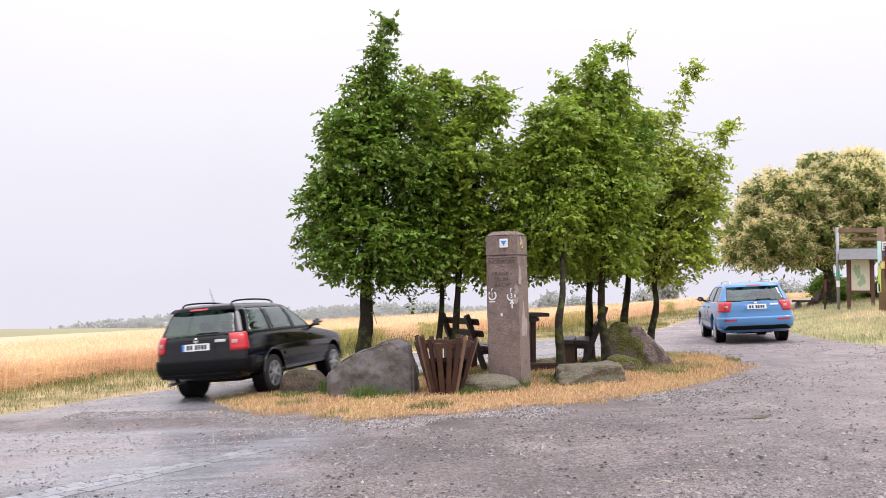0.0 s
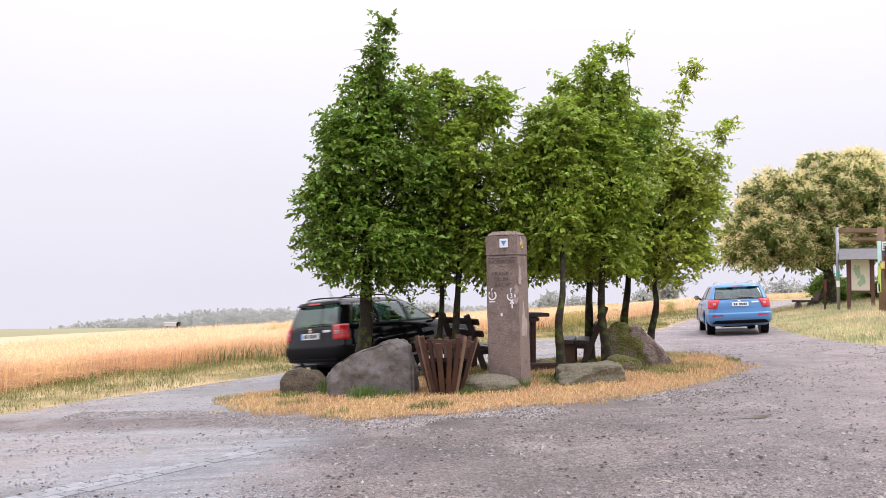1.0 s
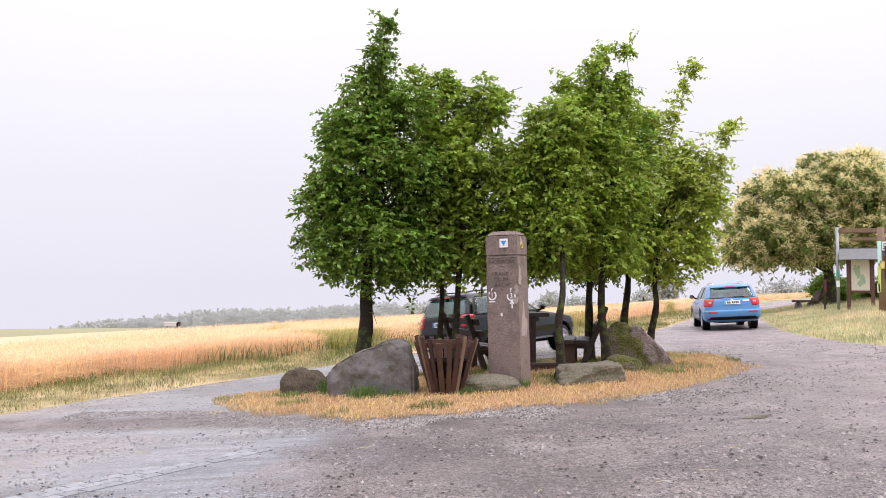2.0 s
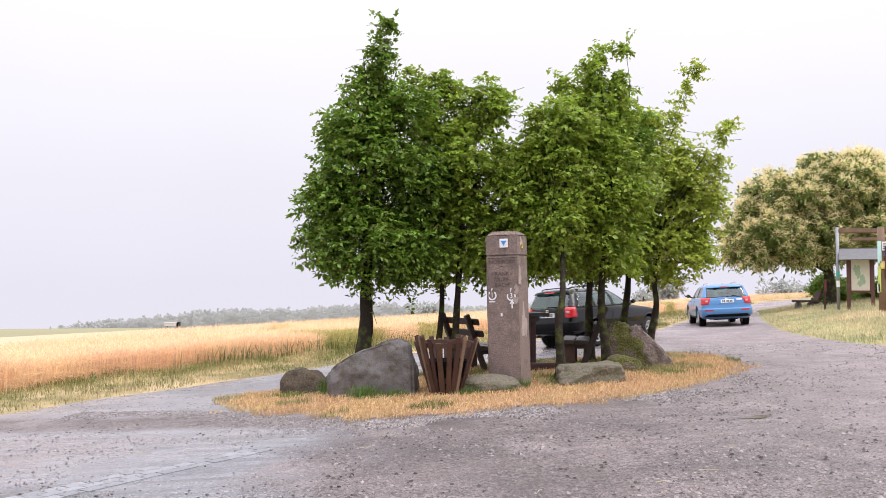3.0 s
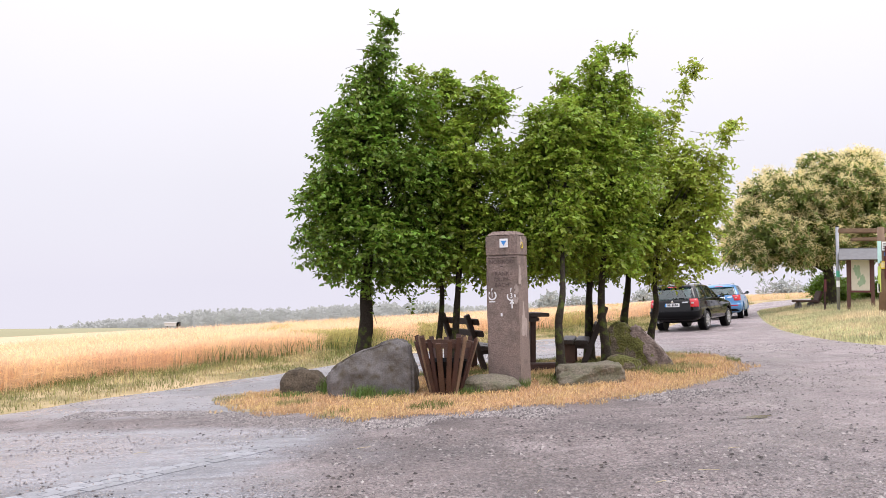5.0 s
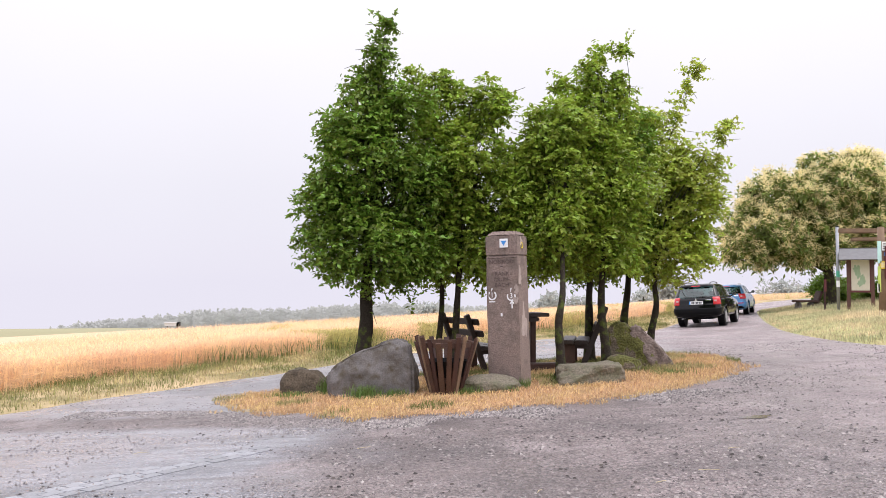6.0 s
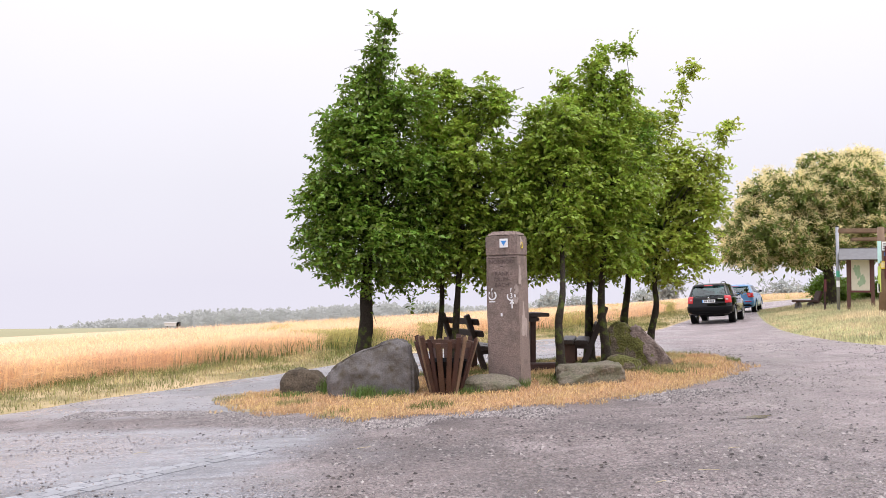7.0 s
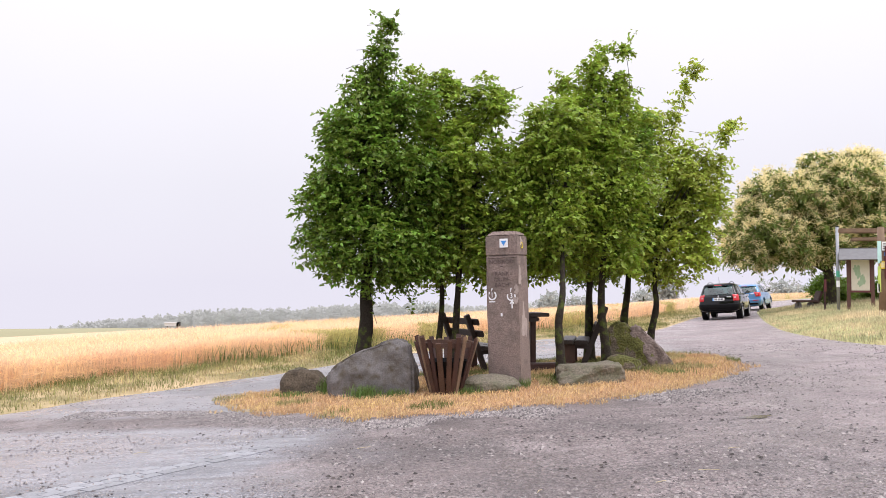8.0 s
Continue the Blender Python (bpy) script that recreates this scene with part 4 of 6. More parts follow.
    part("aerial", tube([(-0.35, 0, roof - 0.01), (-0.5, 0, roof + k["aerial"])], [0.006, 0.003], 6), "plastic", car)
    part("exhaust_pipe", tube([(-0.6, 0.5, 0.24), (-1.02, 0.5, 0.23)], [0.028, 0.028], 12), "steel", car)
    # wheels in dark arches
    wheels = []
    R = r + 0.050
    for x in (0, k["base"]):
        for s in (1, -1):
            w = sh.at_height(0.5)[2]
            turn = 180 if s > 0 else 0
            part("arch_liner", lathe_y([(R, 0.035), (R, 0.25), (0.02, 0.25)], 32, False), "plastic", car).matrix_basis = pose(x, s * (w * 0.972), r + 0.03 - k["lift"], 0, 0, turn)
            part("arch_lip", arc_band(R + 0.018, 0.03, -4, 184, 0.03), k["lip_mat"], car, "", True).matrix_basis = pose(x, s * (w * 0.972 - 0.022), r + 0.03 - k["lift"], 0, 0, turn)
            wheels.append(car_wheel(car, x, s * (tw / 2), r, 0.2, k["spokes"]))
    for ob in car.children:
        if ob not in wheels:
            ob.matrix_basis = Matrix.Translation((0, 0, k["lift"])) @ ob.matrix_basis
    CARS[name] = (car, wheels, r)
    return car


BLACK = dict(levels=[(0.26, -0.84, 3.30, 0.76, 0.5), (0.33, -0.97, 3.44, 0.83, 0.5), (0.45, -1.02, 3.48, 0.86, 0.5), (0.60, -1.01, 3.47, 0.866, 0.5), (0.70, -1.0, 3.42, 0.864, 0.45), (0.76, -0.99, 3.30, 0.858, 0.4), (0.82, -0.985, 2.95, 0.852, 0.3), (0.88, -0.98, 2.45, 0.845, 0.25), (0.93, -0.965, 2.08, 0.832, 0.22), (0.95, -0.955, 1.95, 0.822, 0.22), (1.05, -0.915, 1.76, 0.785, 0.2), (1.20, -0.85, 1.49, 0.727, 0.18), (1.34, -0.79, 1.22, 0.667, 0.18), (1.385, -0.76, 1.10, 0.637, 0.2), (1.42, -0.72, 0.94, 0.58, 0.25), (1.445, -0.64, 0.68, 0.48, 0.25), (1.46, -0.48, 0.36, 0.30, 0.2)],
             belt=0.95, roof=1.45, bump=0.60, bump_mat="plastic", spoil_mat="plastic", recess_mat="paint_black", trim_mat="paint_black", strip_mat="paint_black", sill_mat="alloy", mirror_mat="paint_black", rail_mat="plastic", pillar_mat="paint_black", mould_mat="plastic", lip_mat="paint_black", rw=(0.70, 0.585), plate_z=0.79,
             lamp_in=(0.645, 0.60), lamp_out=(-0.82, -0.80), lamp=(0.71, 0.98), side=[(-0.70, -0.02, -0.06, -0.52), (0.04, 0.80, 0.70, 0.0), (0.87, 1.70, 1.08, 0.77)], handles=(0.48, 1.42), seams=(0.42, 0.83, 1.72), mirror=1.66, rail=(-0.62, 0.85), aerial=0.27, wheel=0.315, track=1.46, glass="glass_car", skirt=0.38, base=2.51, spokes=7, lift=0.065)
BLUE = dict(levels=[(0.24, -0.90, 3.34, 0.80, 0.5), (0.31, -1.02, 3.50, 0.87, 0.5), (0.45, -1.08, 3.56, 0.90, 0.5), (0.60, -1.08, 3.56, 0.905, 0.5), (0.72, -1.06, 3.50, 0.902, 0.45), (0.80, -1.05, 3.2, 0.895, 0.35), (0.90, -1.03, 2.6, 0.882, 0.28), (0.95, -1.01, 2.22, 0.870, 0.24), (0.98, -0.995, 2.08, 0.858, 0.22), (1.07, -0.94, 1.90, 0.822, 0.2), (1.20, -0.87, 1.63, 0.765, 0.18), (1.34, -0.79, 1.30, 0.70, 0.18), (1.385, -0.76, 1.16, 0.665, 0.2), (1.415, -0.72, 0.98, 0.605, 0.25), (1.437, -0.64, 0.7, 0.5, 0.25), (1.45, -0.46, 0.35, 0.32, 0.2)],
            belt=0.98, roof=1.44, bump=0.62, bump_mat="paint_blue", spoil_mat="paint_blue", recess_mat="paint_blue", trim_mat="paint_blue", strip_mat="paint_blue", sill_mat="plastic", mirror_mat="plastic", rail_mat="chrome", pillar_mat="plastic", mould_mat="chrome", lip_mat="paint_blue", rw=(0.73, 0.63), plate_z=0.855,
            lamp_in=(0.66, 0.56), lamp_out=(-0.80, -0.74), lamp=(0.75, 0.99), side=[(-0.66, -0.05, -0.08, -0.48), (0.03, 0.85, 0.76, 0.0), (0.93, 1.84, 1.16, 0.84)], handles=(0.5, 1.5), seams=(0.45, 0.89, 1.85), mirror=1.76, rail=(-0.55, 0.95), aerial=0.05, wheel=0.325, track=1.50, glass="glass_car", skirt=0.41, base=2.68, spokes=5, lift=0.02, reflect=True)
estate_car("black_estate_car", "black estate car with tinted glass and roof rails on the road", "paint_black", BLACK)
estate_car("blue_estate_car", "sky-blue estate car with chrome roof rails on the road", "paint_blue", BLUE)


# ---- things on the island ----
def boulder(name, x, y, size, yaw, seed, material, label, wedge=(1.0, 1.0), power=2.6, rough=0.09, sink=0.08, tilt=0, cuts=()):
    """A field stone: a squared-off ball, wedge-shaped along x, with sheared-off faces."""
    bm = bmesh.new()
    bmesh.ops.create_icosphere(bm, subdivisions=5, radius=1)
    sx, sy, sz = size
    for v in bm.verts:
        d = v.co.normalized()
        k = (abs(d.x) ** power + abs(d.y) ** power + abs(d.z) ** power) ** (-1 / power)
        q = d * k
        for nx, ny, nzz, lim in cuts:
            n = Vector((nx, ny, nzz)).normalized()
            over = q.dot(n) - lim
            if over > 0:
                q = q - n * over * 0.98
        t = min(max(q.x * 0.5 + 0.5, 0), 1)
        w = wedge[0] + (wedge[1] - wedge[0]) * t
        big = noise.noise(q * 1.3 + Vector((seed, 0, 0)))
        fine = noise.fractal(q * 3.2 + Vector((0, seed, 0)), 0.9, 2.1, 6)
        ridge = abs(noise.noise(q * 2.3 + Vector((0, 0, seed)))) * 0.8
        q = q * (1 + rough * (1.3 * big + 0.55 * fine - ridge))
        v.co = Vector((q.x * sx / 2, q.y * sy / 2, max((q.z * 0.5 + 0.5) * sz * w, 0) if q.z > -0.98 else 0))
    m = pose(x, y, isle_top(x, y) - sink, 0, tilt, yaw)
    return whole(name, bm, material, label, "boulder", group="boulders on the island", smooth=True, m=m)


def hewn_stone(x, y, profile, depth, yaw, seed, material, label, rough=0.03, lean=0.25, sink=0.06):
    """A split stone: an outline in x and z drawn out along y, its faces leaning in towards the top, worn and uneven."""
    bm = bmesh.new()
    top = max(p[1] for p in profile)
    rows = []
    for yy, k in ((-0.5, 1.0), (0.5, 0.92)):
        rows.append([bm.verts.new((px * k, yy * depth * (1 - lean * pz / top), pz * k)) for px, pz in profile])
    n = len(profile)
    bm.faces.new(rows[0])
    bm.faces.new(rows[1][::-1])
    for i in range(n):
        j = (i + 1) % n
        bm.faces.new((rows[0][j], rows[0][i], rows[1][i], rows[1][j]))
    bmesh.ops.bevel(bm, geom=bm.edges[:], offset=0.045 * top, segments=2, affect="EDGES")
    bmesh.ops.triangulate(bm, faces=bm.faces[:])
    for _ in range(4):
        long = [e for e in bm.edges if e.calc_length() > 0.045]
        if not long or len(bm.faces) > 16000:
            break
        bmesh.ops.subdivide_edges(bm, edges=long, cuts=1)
        bmesh.ops.triangulate(bm, faces=bm.faces[:])
    bm.normal_update()
    for v in bm.verts:
        c = v.co
        big = noise.noise(c * 1.9 + Vector((seed, 0, 0)))
        fine = noise.fractal(c * 6 + Vector((0, seed, 0)), 0.9, 2.1, 5)
        chip = min(0.0, noise.noise(c * 3.4 + Vector((0, 0, seed))) + 0.15)
        v.co = c + v.normal * (rough * (1.4 * big + 0.45 * fine + 1.6 * chip))
    return whole("boulder", bm, material, label, "boulder", group="boulders on the island", smooth=True, m=pose(x, y, isle_top(x, y) - sink, 0, 0, yaw))


def make_boulders():
    hewn_stone(-1.06, 12.42, [(-0.60, 0), (-0.66, 0.22), (-0.64, 0.44), (-0.50, 0.56), (-0.2, 0.72), (0.22, 0.90), (0.44, 0.94), (0.58, 0.86), (0.66, 0.54), (0.68, 0)], 0.85, -6, 3.1, "boulder", "large grey wedge-shaped boulder on the island's dry grass", 0.042, 0.4)
    hewn_stone(-2.22, 13.05, [(-0.36, 0), (-0.37, 0.25), (-0.30, 0.40), (-0.05, 0.44), (0.18, 0.38), (0.36, 0.22), (0.38, 0)], 0.5, -12, 7.7, "boulder_brown", "small brown angular boulder beside the road", 0.035, 0.55)
    hewn_stone(-2.36, 13.5, [(-0.25, 0), (-0.24, 0.40), (0.02, 0.47), (0.22, 0.36), (0.26, 0)], 0.4, 8, 1.9, "boulder_pale", "pale stone behind the brown boulder", 0.03, 0.3)
    boulder("boulder", -1.83, 13.2, (0.3, 0.25, 0.33), 20, 1.2, "boulder_brown", "little stone wedged between two boulders", (1, 1), 2.6, 0.12)
    boulder("boulder", 0.70, 12.02, (0.92, 0.6, 0.42), -4, 5.3, "boulder_pale", "low domed grey boulder before the stone pillar", (0.75, 0.8), 2.2, 0.09, cuts=((0.5, -0.3, 0.8, 0.74),))
    boulder("boulder", 2.27, 12.45, (1.02, 0.62, 0.42), 8, 9.4, "boulder_pale", "flat-topped pale boulder in the dry grass", (0.85, 1.0), 5.0, 0.1, cuts=((-0.7, -0.5, 0.5, 0.85), (0, 0, 1, 0.88)))
    hewn_stone(3.42, 14.75, [(-0.46, 0), (-0.45, 0.35), (-0.40, 0.68), (-0.28, 0.87), (-0.12, 0.89), (0.02, 0.82), (0.30, 0.48), (0.62, 0.10), (0.64, 0)], 0.7, -14, 2.6, "boulder_moss", "peaked mossy boulder with a slanting split face", 0.022, 0.15)
    hewn_stone(3.66, 14.66, [(-0.28, 0.66), (-0.18, 0.84), (-0.08, 0.83), (0.26, 0.46), (0.52, 0.16), (0.56, 0), (0.18, 0), (0.0, 0.3)], 0.62, -14, 6.1, "boulder_slab", "leaning reddish-grey stone slab with split grooves against the mossy boulder", 0.018, 0.1)
    hewn_stone(4.0, 15.3, [(-0.3, 0), (-0.28, 0.55), (-0.12, 0.62), (0.2, 0.30), (0.34, 0)], 0.5, -10, 4.4, "boulder_pale", "grey stone block behind the leaning slab", 0.02, 0.2)
    boulder("boulder", 3.14, 14.05, (0.62, 0.45, 0.36), -10, 8.8, "boulder_moss", "small rounded moss-grown boulder among dry grass", (1, 0.9), 2.6, 0.1)


M["boulder_brown"] = mat("brown_boulder", (0.115, 0.088, 0.06), 0.9, vary=0.7, scale=5, fine=34, bump=0.03, second=(0.05, 0.038, 0.026), mix=(0.42, 0.6))
M["boulder_slab"] = mat("reddish_slab", (0.26, 0.205, 0.185), 0.9, vary=0.5, scale=6, fine=30, bump=0.03, second=(0.12, 0.092, 0.08), mix=(0.46, 0.58))
M["boulder_pale"] = mat("pale_lichen_boulder", (0.185, 0.16, 0.12), 0.95, vary=0.7, scale=5, fine=36, bump=0.03, second=(0.105, 0.10, 0.065), mix=(0.42, 0.6))


def letters(txt, size, m, material, parent, name="lettering", depth=0.002):
    cu = bpy.data.curves.new(name, "FONT")
    cu.body, cu.size, cu.align_x, cu.align_y, cu.extrude = txt, size, "CENTER", "CENTER", depth
    cu.resolution_u = 3
    tmp = bpy.data.objects.new("tmp", cu)
    scene.collection.objects.link(tmp)
    dg = bpy.context.evaluated_depsgraph_get()
    me = bpy.data.meshes.new_from_object(tmp.evaluated_get(dg))
    bpy.data.objects.remove(tmp)
    bpy.data.curves.remove(cu)
    me.name = name
    me.materials.clear()
    me.materials.append(M[material])
    ob = new(name, me)
    ob.parent = parent
    ob.matrix_basis = m
    return ob


def make_pillar():
    x, y = 1.05, 12.53
    root = thing("milestone_pillar", pose(x, y, isle_top(x, y) - 0.06, 0.6, -1.3, -23.5), "tall square weathered sandstone signpost pillar with carved place names", "stone pillar")

    def block(w, d, z0, z1, taper, seed, bev, name):
        bm = box(w, d, z1 - z0, pose(0, 0, z0), bev, None, taper)
        bmesh.ops.subdivide_edges(bm, edges=[e for e in bm.edges if e.calc_length() > 0.12], cuts=10, use_grid_fill=True)
        for v in bm.verts:
            n = noise.fractal(v.co * 5 + Vector((seed, 0, 0)), 1.0, 2.0, 5)
            v.co += Vector((v.co.x, v.co.y, 0)).normalized() * 0.007 * n
        return part(name, bm, "stone", root, "", False)
    shaft = block(0.525, 0.52, 0, 2.083, 0.962, 1.0, 0.012, "shaft")
    cap = box(0.51, 0.505, 0.30, pose(0, 0, 2.088), 0.010)
    top = box(0.505, 0.50, 0.085, pose(0, 0, 2.375), 0.03, None, 0.80)
    for part_bm, nm in ((cap, "cap_block"), (top, "cap_top")):
        bmesh.ops.subdivide_edges(part_bm, edges=[e for e in part_bm.edges if e.calc_length() > 0.12], cuts=6, use_grid_fill=True)
        for v in part_bm.verts:
            v.co += Vector((v.co.x, v.co.y, 0)).normalized() * 0.008 * noise.fractal(v.co * 6, 1.0, 2.0, 5)
        part(nm, part_bm, "stone", root)
    f = -0.262
    # sunk inscription field: a raised border, and dark letters painting the carving's shade
    for bx, bz, bw, bh in ((0, 2.055, 0.44, 0.016), (-0.225, 1.73, 0.016, 0.66), (0.225, 1.73, 0.016, 0.66)):
        part("field_border", box(bw, 0.014, bh, pose(bx, f + 0.006, bz - bh / 2), 0.004), "stone", shaft)
    up = pose(0, 0, 0, 90, 0, 0)
    for txt, z, sz in (("NONROD", 1.985, 0.088), ("FRANK-", 1.80, 0.088), ("CRUM-", 1.715, 0.088), ("BACH", 1.63, 0.088)):
        letters(txt, sz, pose(0.0, f + 0.005, z) @ up, "carved", shaft, "carved_word")
    for z in (1.91, 1.55):
        part("carved_dash_shade", box(0.05, 0.006, 0.012, pose(0.0, f + 0.006, z), 0.002), "carved", shaft)
    # painted trail signs
    s = part("trail_sign", box(0.135, 0.006, 0.135, pose(0.05, f - 0.008, 2.205), 0.003), "white", root, "white square trail sign with a blue triangle")
    bm = bmesh.new()
    t = [bm.verts.new((0.05 + dx, f - 0.0125, 2.2725 + dz)) for dx, dz in ((-0.045, 0.036), (0.045, 0.036), (0, -0.042))]
    bm.faces.new(t)
    r = bmesh.ops.extrude_face_region(bm, geom=bm.faces[:])
    bmesh.ops.translate(bm, vec=(0, -0.003, 0), verts=[g for g in r["geom"] if isinstance(g, bmesh.types.BMVert)])
    part("blue_triangle", bm, "blue_mark", s)
    for cx, cz, num, kind in ((-0.165, 1.47, "1", 0), (0.145, 1.455, "3", 1)):
        mk = part("trail_mark", arc_band(0.062, 0.022, 125 if kind == 0 else 150, 415 if kind == 0 else 390, 0.004), "white", root, "white painted ring-shaped trail mark")
        mk.matrix_basis = pose(cx, f + 0.006, cz)
        letters(num, 0.115, pose(0, -0.004, 0.005) @ up, "white", mk, "painted_number")
        if kind == 0:
            part("painted_bar", box(0.10, 0.004, 0.018, pose(0.0, -0.003, -0.105), 0.001), "white", mk)
            letters("F", 0.07, pose(0, -0.004, 0.085) @ up, "white", mk, "painted_number")
        else:
            letters("F", 0.085, pose(0, -0.004, 0.092) @ up, "white", mk, "painted_number")
            part("painted_arrow", box(0.02, 0.004, 0.11, pose(0.01, -0.003, -0.185), 0.001), "white", mk)
            for a in (-40, 40):
                part("arrow_barb", box(0.018, 0.004, 0.05, pose(0.01, -0.0035, -0.075) @ pose(0, 0, 0, 0, 180 + a, 0), 0.001), "white", mk)
    part("white_chip", box(0.03, 0.004, 0.05, pose(-0.02, f + 0.006, 1.15), 0.002), "white", shaft)
    # pale spalled patches on the arris and the side
    rng = random.Random(5)
    for cx, cy, cz, w, h, face in ((0.245, -0.262, 1.56, 0.10, 0.13, 0), (0.262, 0.0, 1.05, 0.26, 0.5, 1), (0.262, -0.15, 1.75, 0.12, 0.3, 1), (0.22, -0.262, 1.40, 0.09, 0.1, 0), (0.262, -0.05, 2.3, 0.12, 0.12, 1)):
        bm = bmesh.new()
        bmesh.ops.create_circle(bm, cap_ends=True, segments=22, radius=0.5)
        for v in bm.verts:
            a = math.atan2(v.co.y, v.co.x)
            k = 1 + 0.25 * math.sin(3 * a + cz * 9) + 0.15 * math.sin(7 * a + cx * 30) + rng.uniform(-0.08, 0.08)
            v.co = Vector((v.co.x * w * k, 0, v.co.y * h * k))
        r = bmesh.ops.extrude_face_region(bm, geom=bm.faces[:])
        bmesh.ops.translate(bm, vec=(0, -0.012, 0), verts=[g for g in r["geom"] if isinstance(g, bmesh.types.BMVert)])
        for v in bm.verts:
            v.co.x = min(v.co.x, 0.26 - cx) if face == 0 else v.co.x
        ob = part("spalled_patch", bm, "stone_light", shaft, "pale broken stone surface")
        ob.matrix_basis = pose(cx, cy + 0.012, cz) if face == 0 else pose(cx - 0.014, cy, cz, 0, 0, 90)
    ring = part("yellow_trail_ring", arc_band(0.045, 0.014, 0, 360, 0.004), "yellow", root, "faded yellow painted ring")
    ring.matrix_basis = pose(0.258, -0.02, 2.24, 0, 0, 90)


def make_basket():
    x, y = 0.05, 12.0
    z = isle_top(x, y)
    root = thing("slatted_litter_basket", pose(x, y, z - 0.01), "brown wooden litter basket of leaning upright slats", "litter basket")
    rng = random.Random(3)
    n = 21
    for i in range(n):
        a = 2 * math.pi * i / n + rng.uniform(-0.05, 0.05)
        lean = rng.uniform(-0.05, 0.05)
        h = 0.82 + rng.uniform(-0.05, 0.05)
        lo = Vector((0.235 * math.cos(a), 0.235 * math.sin(a), 0.0))
        hi = Vector(((0.47 + rng.uniform(-0.02, 0.02)) * math.cos(a + lean), (0.47 + rng.uniform(-0.02, 0.02)) * math.sin(a + lean), h))
        d = (hi - lo)
        zax = d.normalized()
        yax = Vector((math.cos(a), math.sin(a), 0))
        xax = yax.cross(zax).normalized()
        yax = zax.cross(xax)
        m = Matrix((xax, yax, zax)).transposed().to_4x4()
        m.translation = lo
        part("slat", box(0.072 + rng.uniform(-0.012, 0.012), 0.024, d.length, m, 0.005), "wood_dark" if i % 6 else "wood_grey", root)
    for hz, r in ((0.18, 0.27), (0.70, 0.415)):
        bm = bmesh.new()
        vs = []
        for k in range(14):
            a = 2 * math.pi * k / 14
            vs.append([bm.verts.new(((r + dr) * math.cos(a), (r + dr) * math.sin(a), hz + dz)) for dr, dz in ((-0.03, 0), (0, 0), (0.0, 0.075), (-0.03, 0.075))])
        for k in range(14):
            p, q = vs[k], vs[(k + 1) % 14]
            for j in range(4):
                bm.faces.new((p[j], p[(j + 1) % 4], q[(j + 1) % 4], q[j]))
        part("hoop", bm, "wood_dark", root, "inner wooden hoop")
    part("liner", lathe_z([(0.02, 0.03), (0.20, 0.03), (0.33, 0.5), (0.32, 0.5), (0.19, 0.05), (0.02, 0.05)], 20), "plastic", root, "dark inner bin")


def lathe_z(profile, seg=20):
    v, f = lathe_y([(r, z) for r, z in profile], seg)
    return [(p[0], -p[2], p[1]) for p in v], f


def make_bench(x, y, turn, label, length=1.35, back=1.12):
    """A rustic bench: x along the planks, the seat towards +y of its own space, two leaning back posts."""
    root = thing("rustic_bench", pose(x, y, isle_top(x, y) - 0.02, 0, 0, turn), label, "bench", "benches on the island")
    for s in (-1, 1):
        px = s * (length / 2 - 0.22)
        part("back_post", beam((px, 0.20, 0.0), (px, -0.24, back), 0.085, 0.10), "wood_black", root)
        part("front_leg", box(0.12, 0.22, 0.44, pose(px, 0.44, 0), 0.012), "wood_dark", root)
        part("seat_bearer", beam((px, 0.02, 0.40), (px, 0.58, 0.42), 0.09, 0.08), "wood_black", root)
    for k in range(2):
        part("seat_plank", box(length, 0.24, 0.075, pose(0, 0.20 + 0.265 * k, 0.455), 0.014), "wood_black", root)
    for z in (0.74, back - 0.16):
        yy = 0.20 - 0.44 * z / back
        part("back_plank", box(length + (0.05 if z < 0.8 else 0), 0.045, 0.125, pose(0, yy + 0.085, z - 0.03, 17, 0, 0), 0.012), "wood_black", root)


def make_table():
    x, y = 1.56, 15.0
    root = thing("wooden_table", pose(x, y, isle_top(x, y) - 0.02, 0, 0, 20), "dark wooden standing table behind the stone pillar", "table")
    for k in range(3):
        part("top_board", box(0.9, 0.2, 0.07, pose(-0.12, -0.21 + 0.21 * k, 1.02), 0.012), "wood_black", root)
    for s in (-1, 1):
        part("top_bracket", box(0.62, 0.08, 0.09, pose(-0.12, s * 0.17, 0.93), 0.02, None, 0.9), "wood_black", root)
    part("table_leg", box(0.10, 0.10, 0.95, pose(0.13, 0, 0), 0.012), "wood_dark", root)
    part("table_leg", box(0.10, 0.10, 0.95, pose(-0.38, 0, 0), 0.012), "wood_dark", root)
    part("foot_beam", box(0.9, 0.14, 0.10, pose(-0.12, 0, 0), 0.012), "wood_dark", root)
    bm = box(0.85, 0.2, 0.13, None, 0.02)
    whole("timber_beam", bm, "wood_dark", "reddish brown timber beam lying in the grass", "beam", m=pose(2.0, 14.9, isle_top(2.0, 14.9) - 0.01, 0, 0, 6))


make_boulders()
make_pillar()
make_basket()
make_bench(0.42, 15.6, -60, "dark rustic wooden bench with a leaning two-plank back")
make_bench(2.88, 15.35, 78, "dark rustic wooden bench with a block-shaped front leg")
make_table()


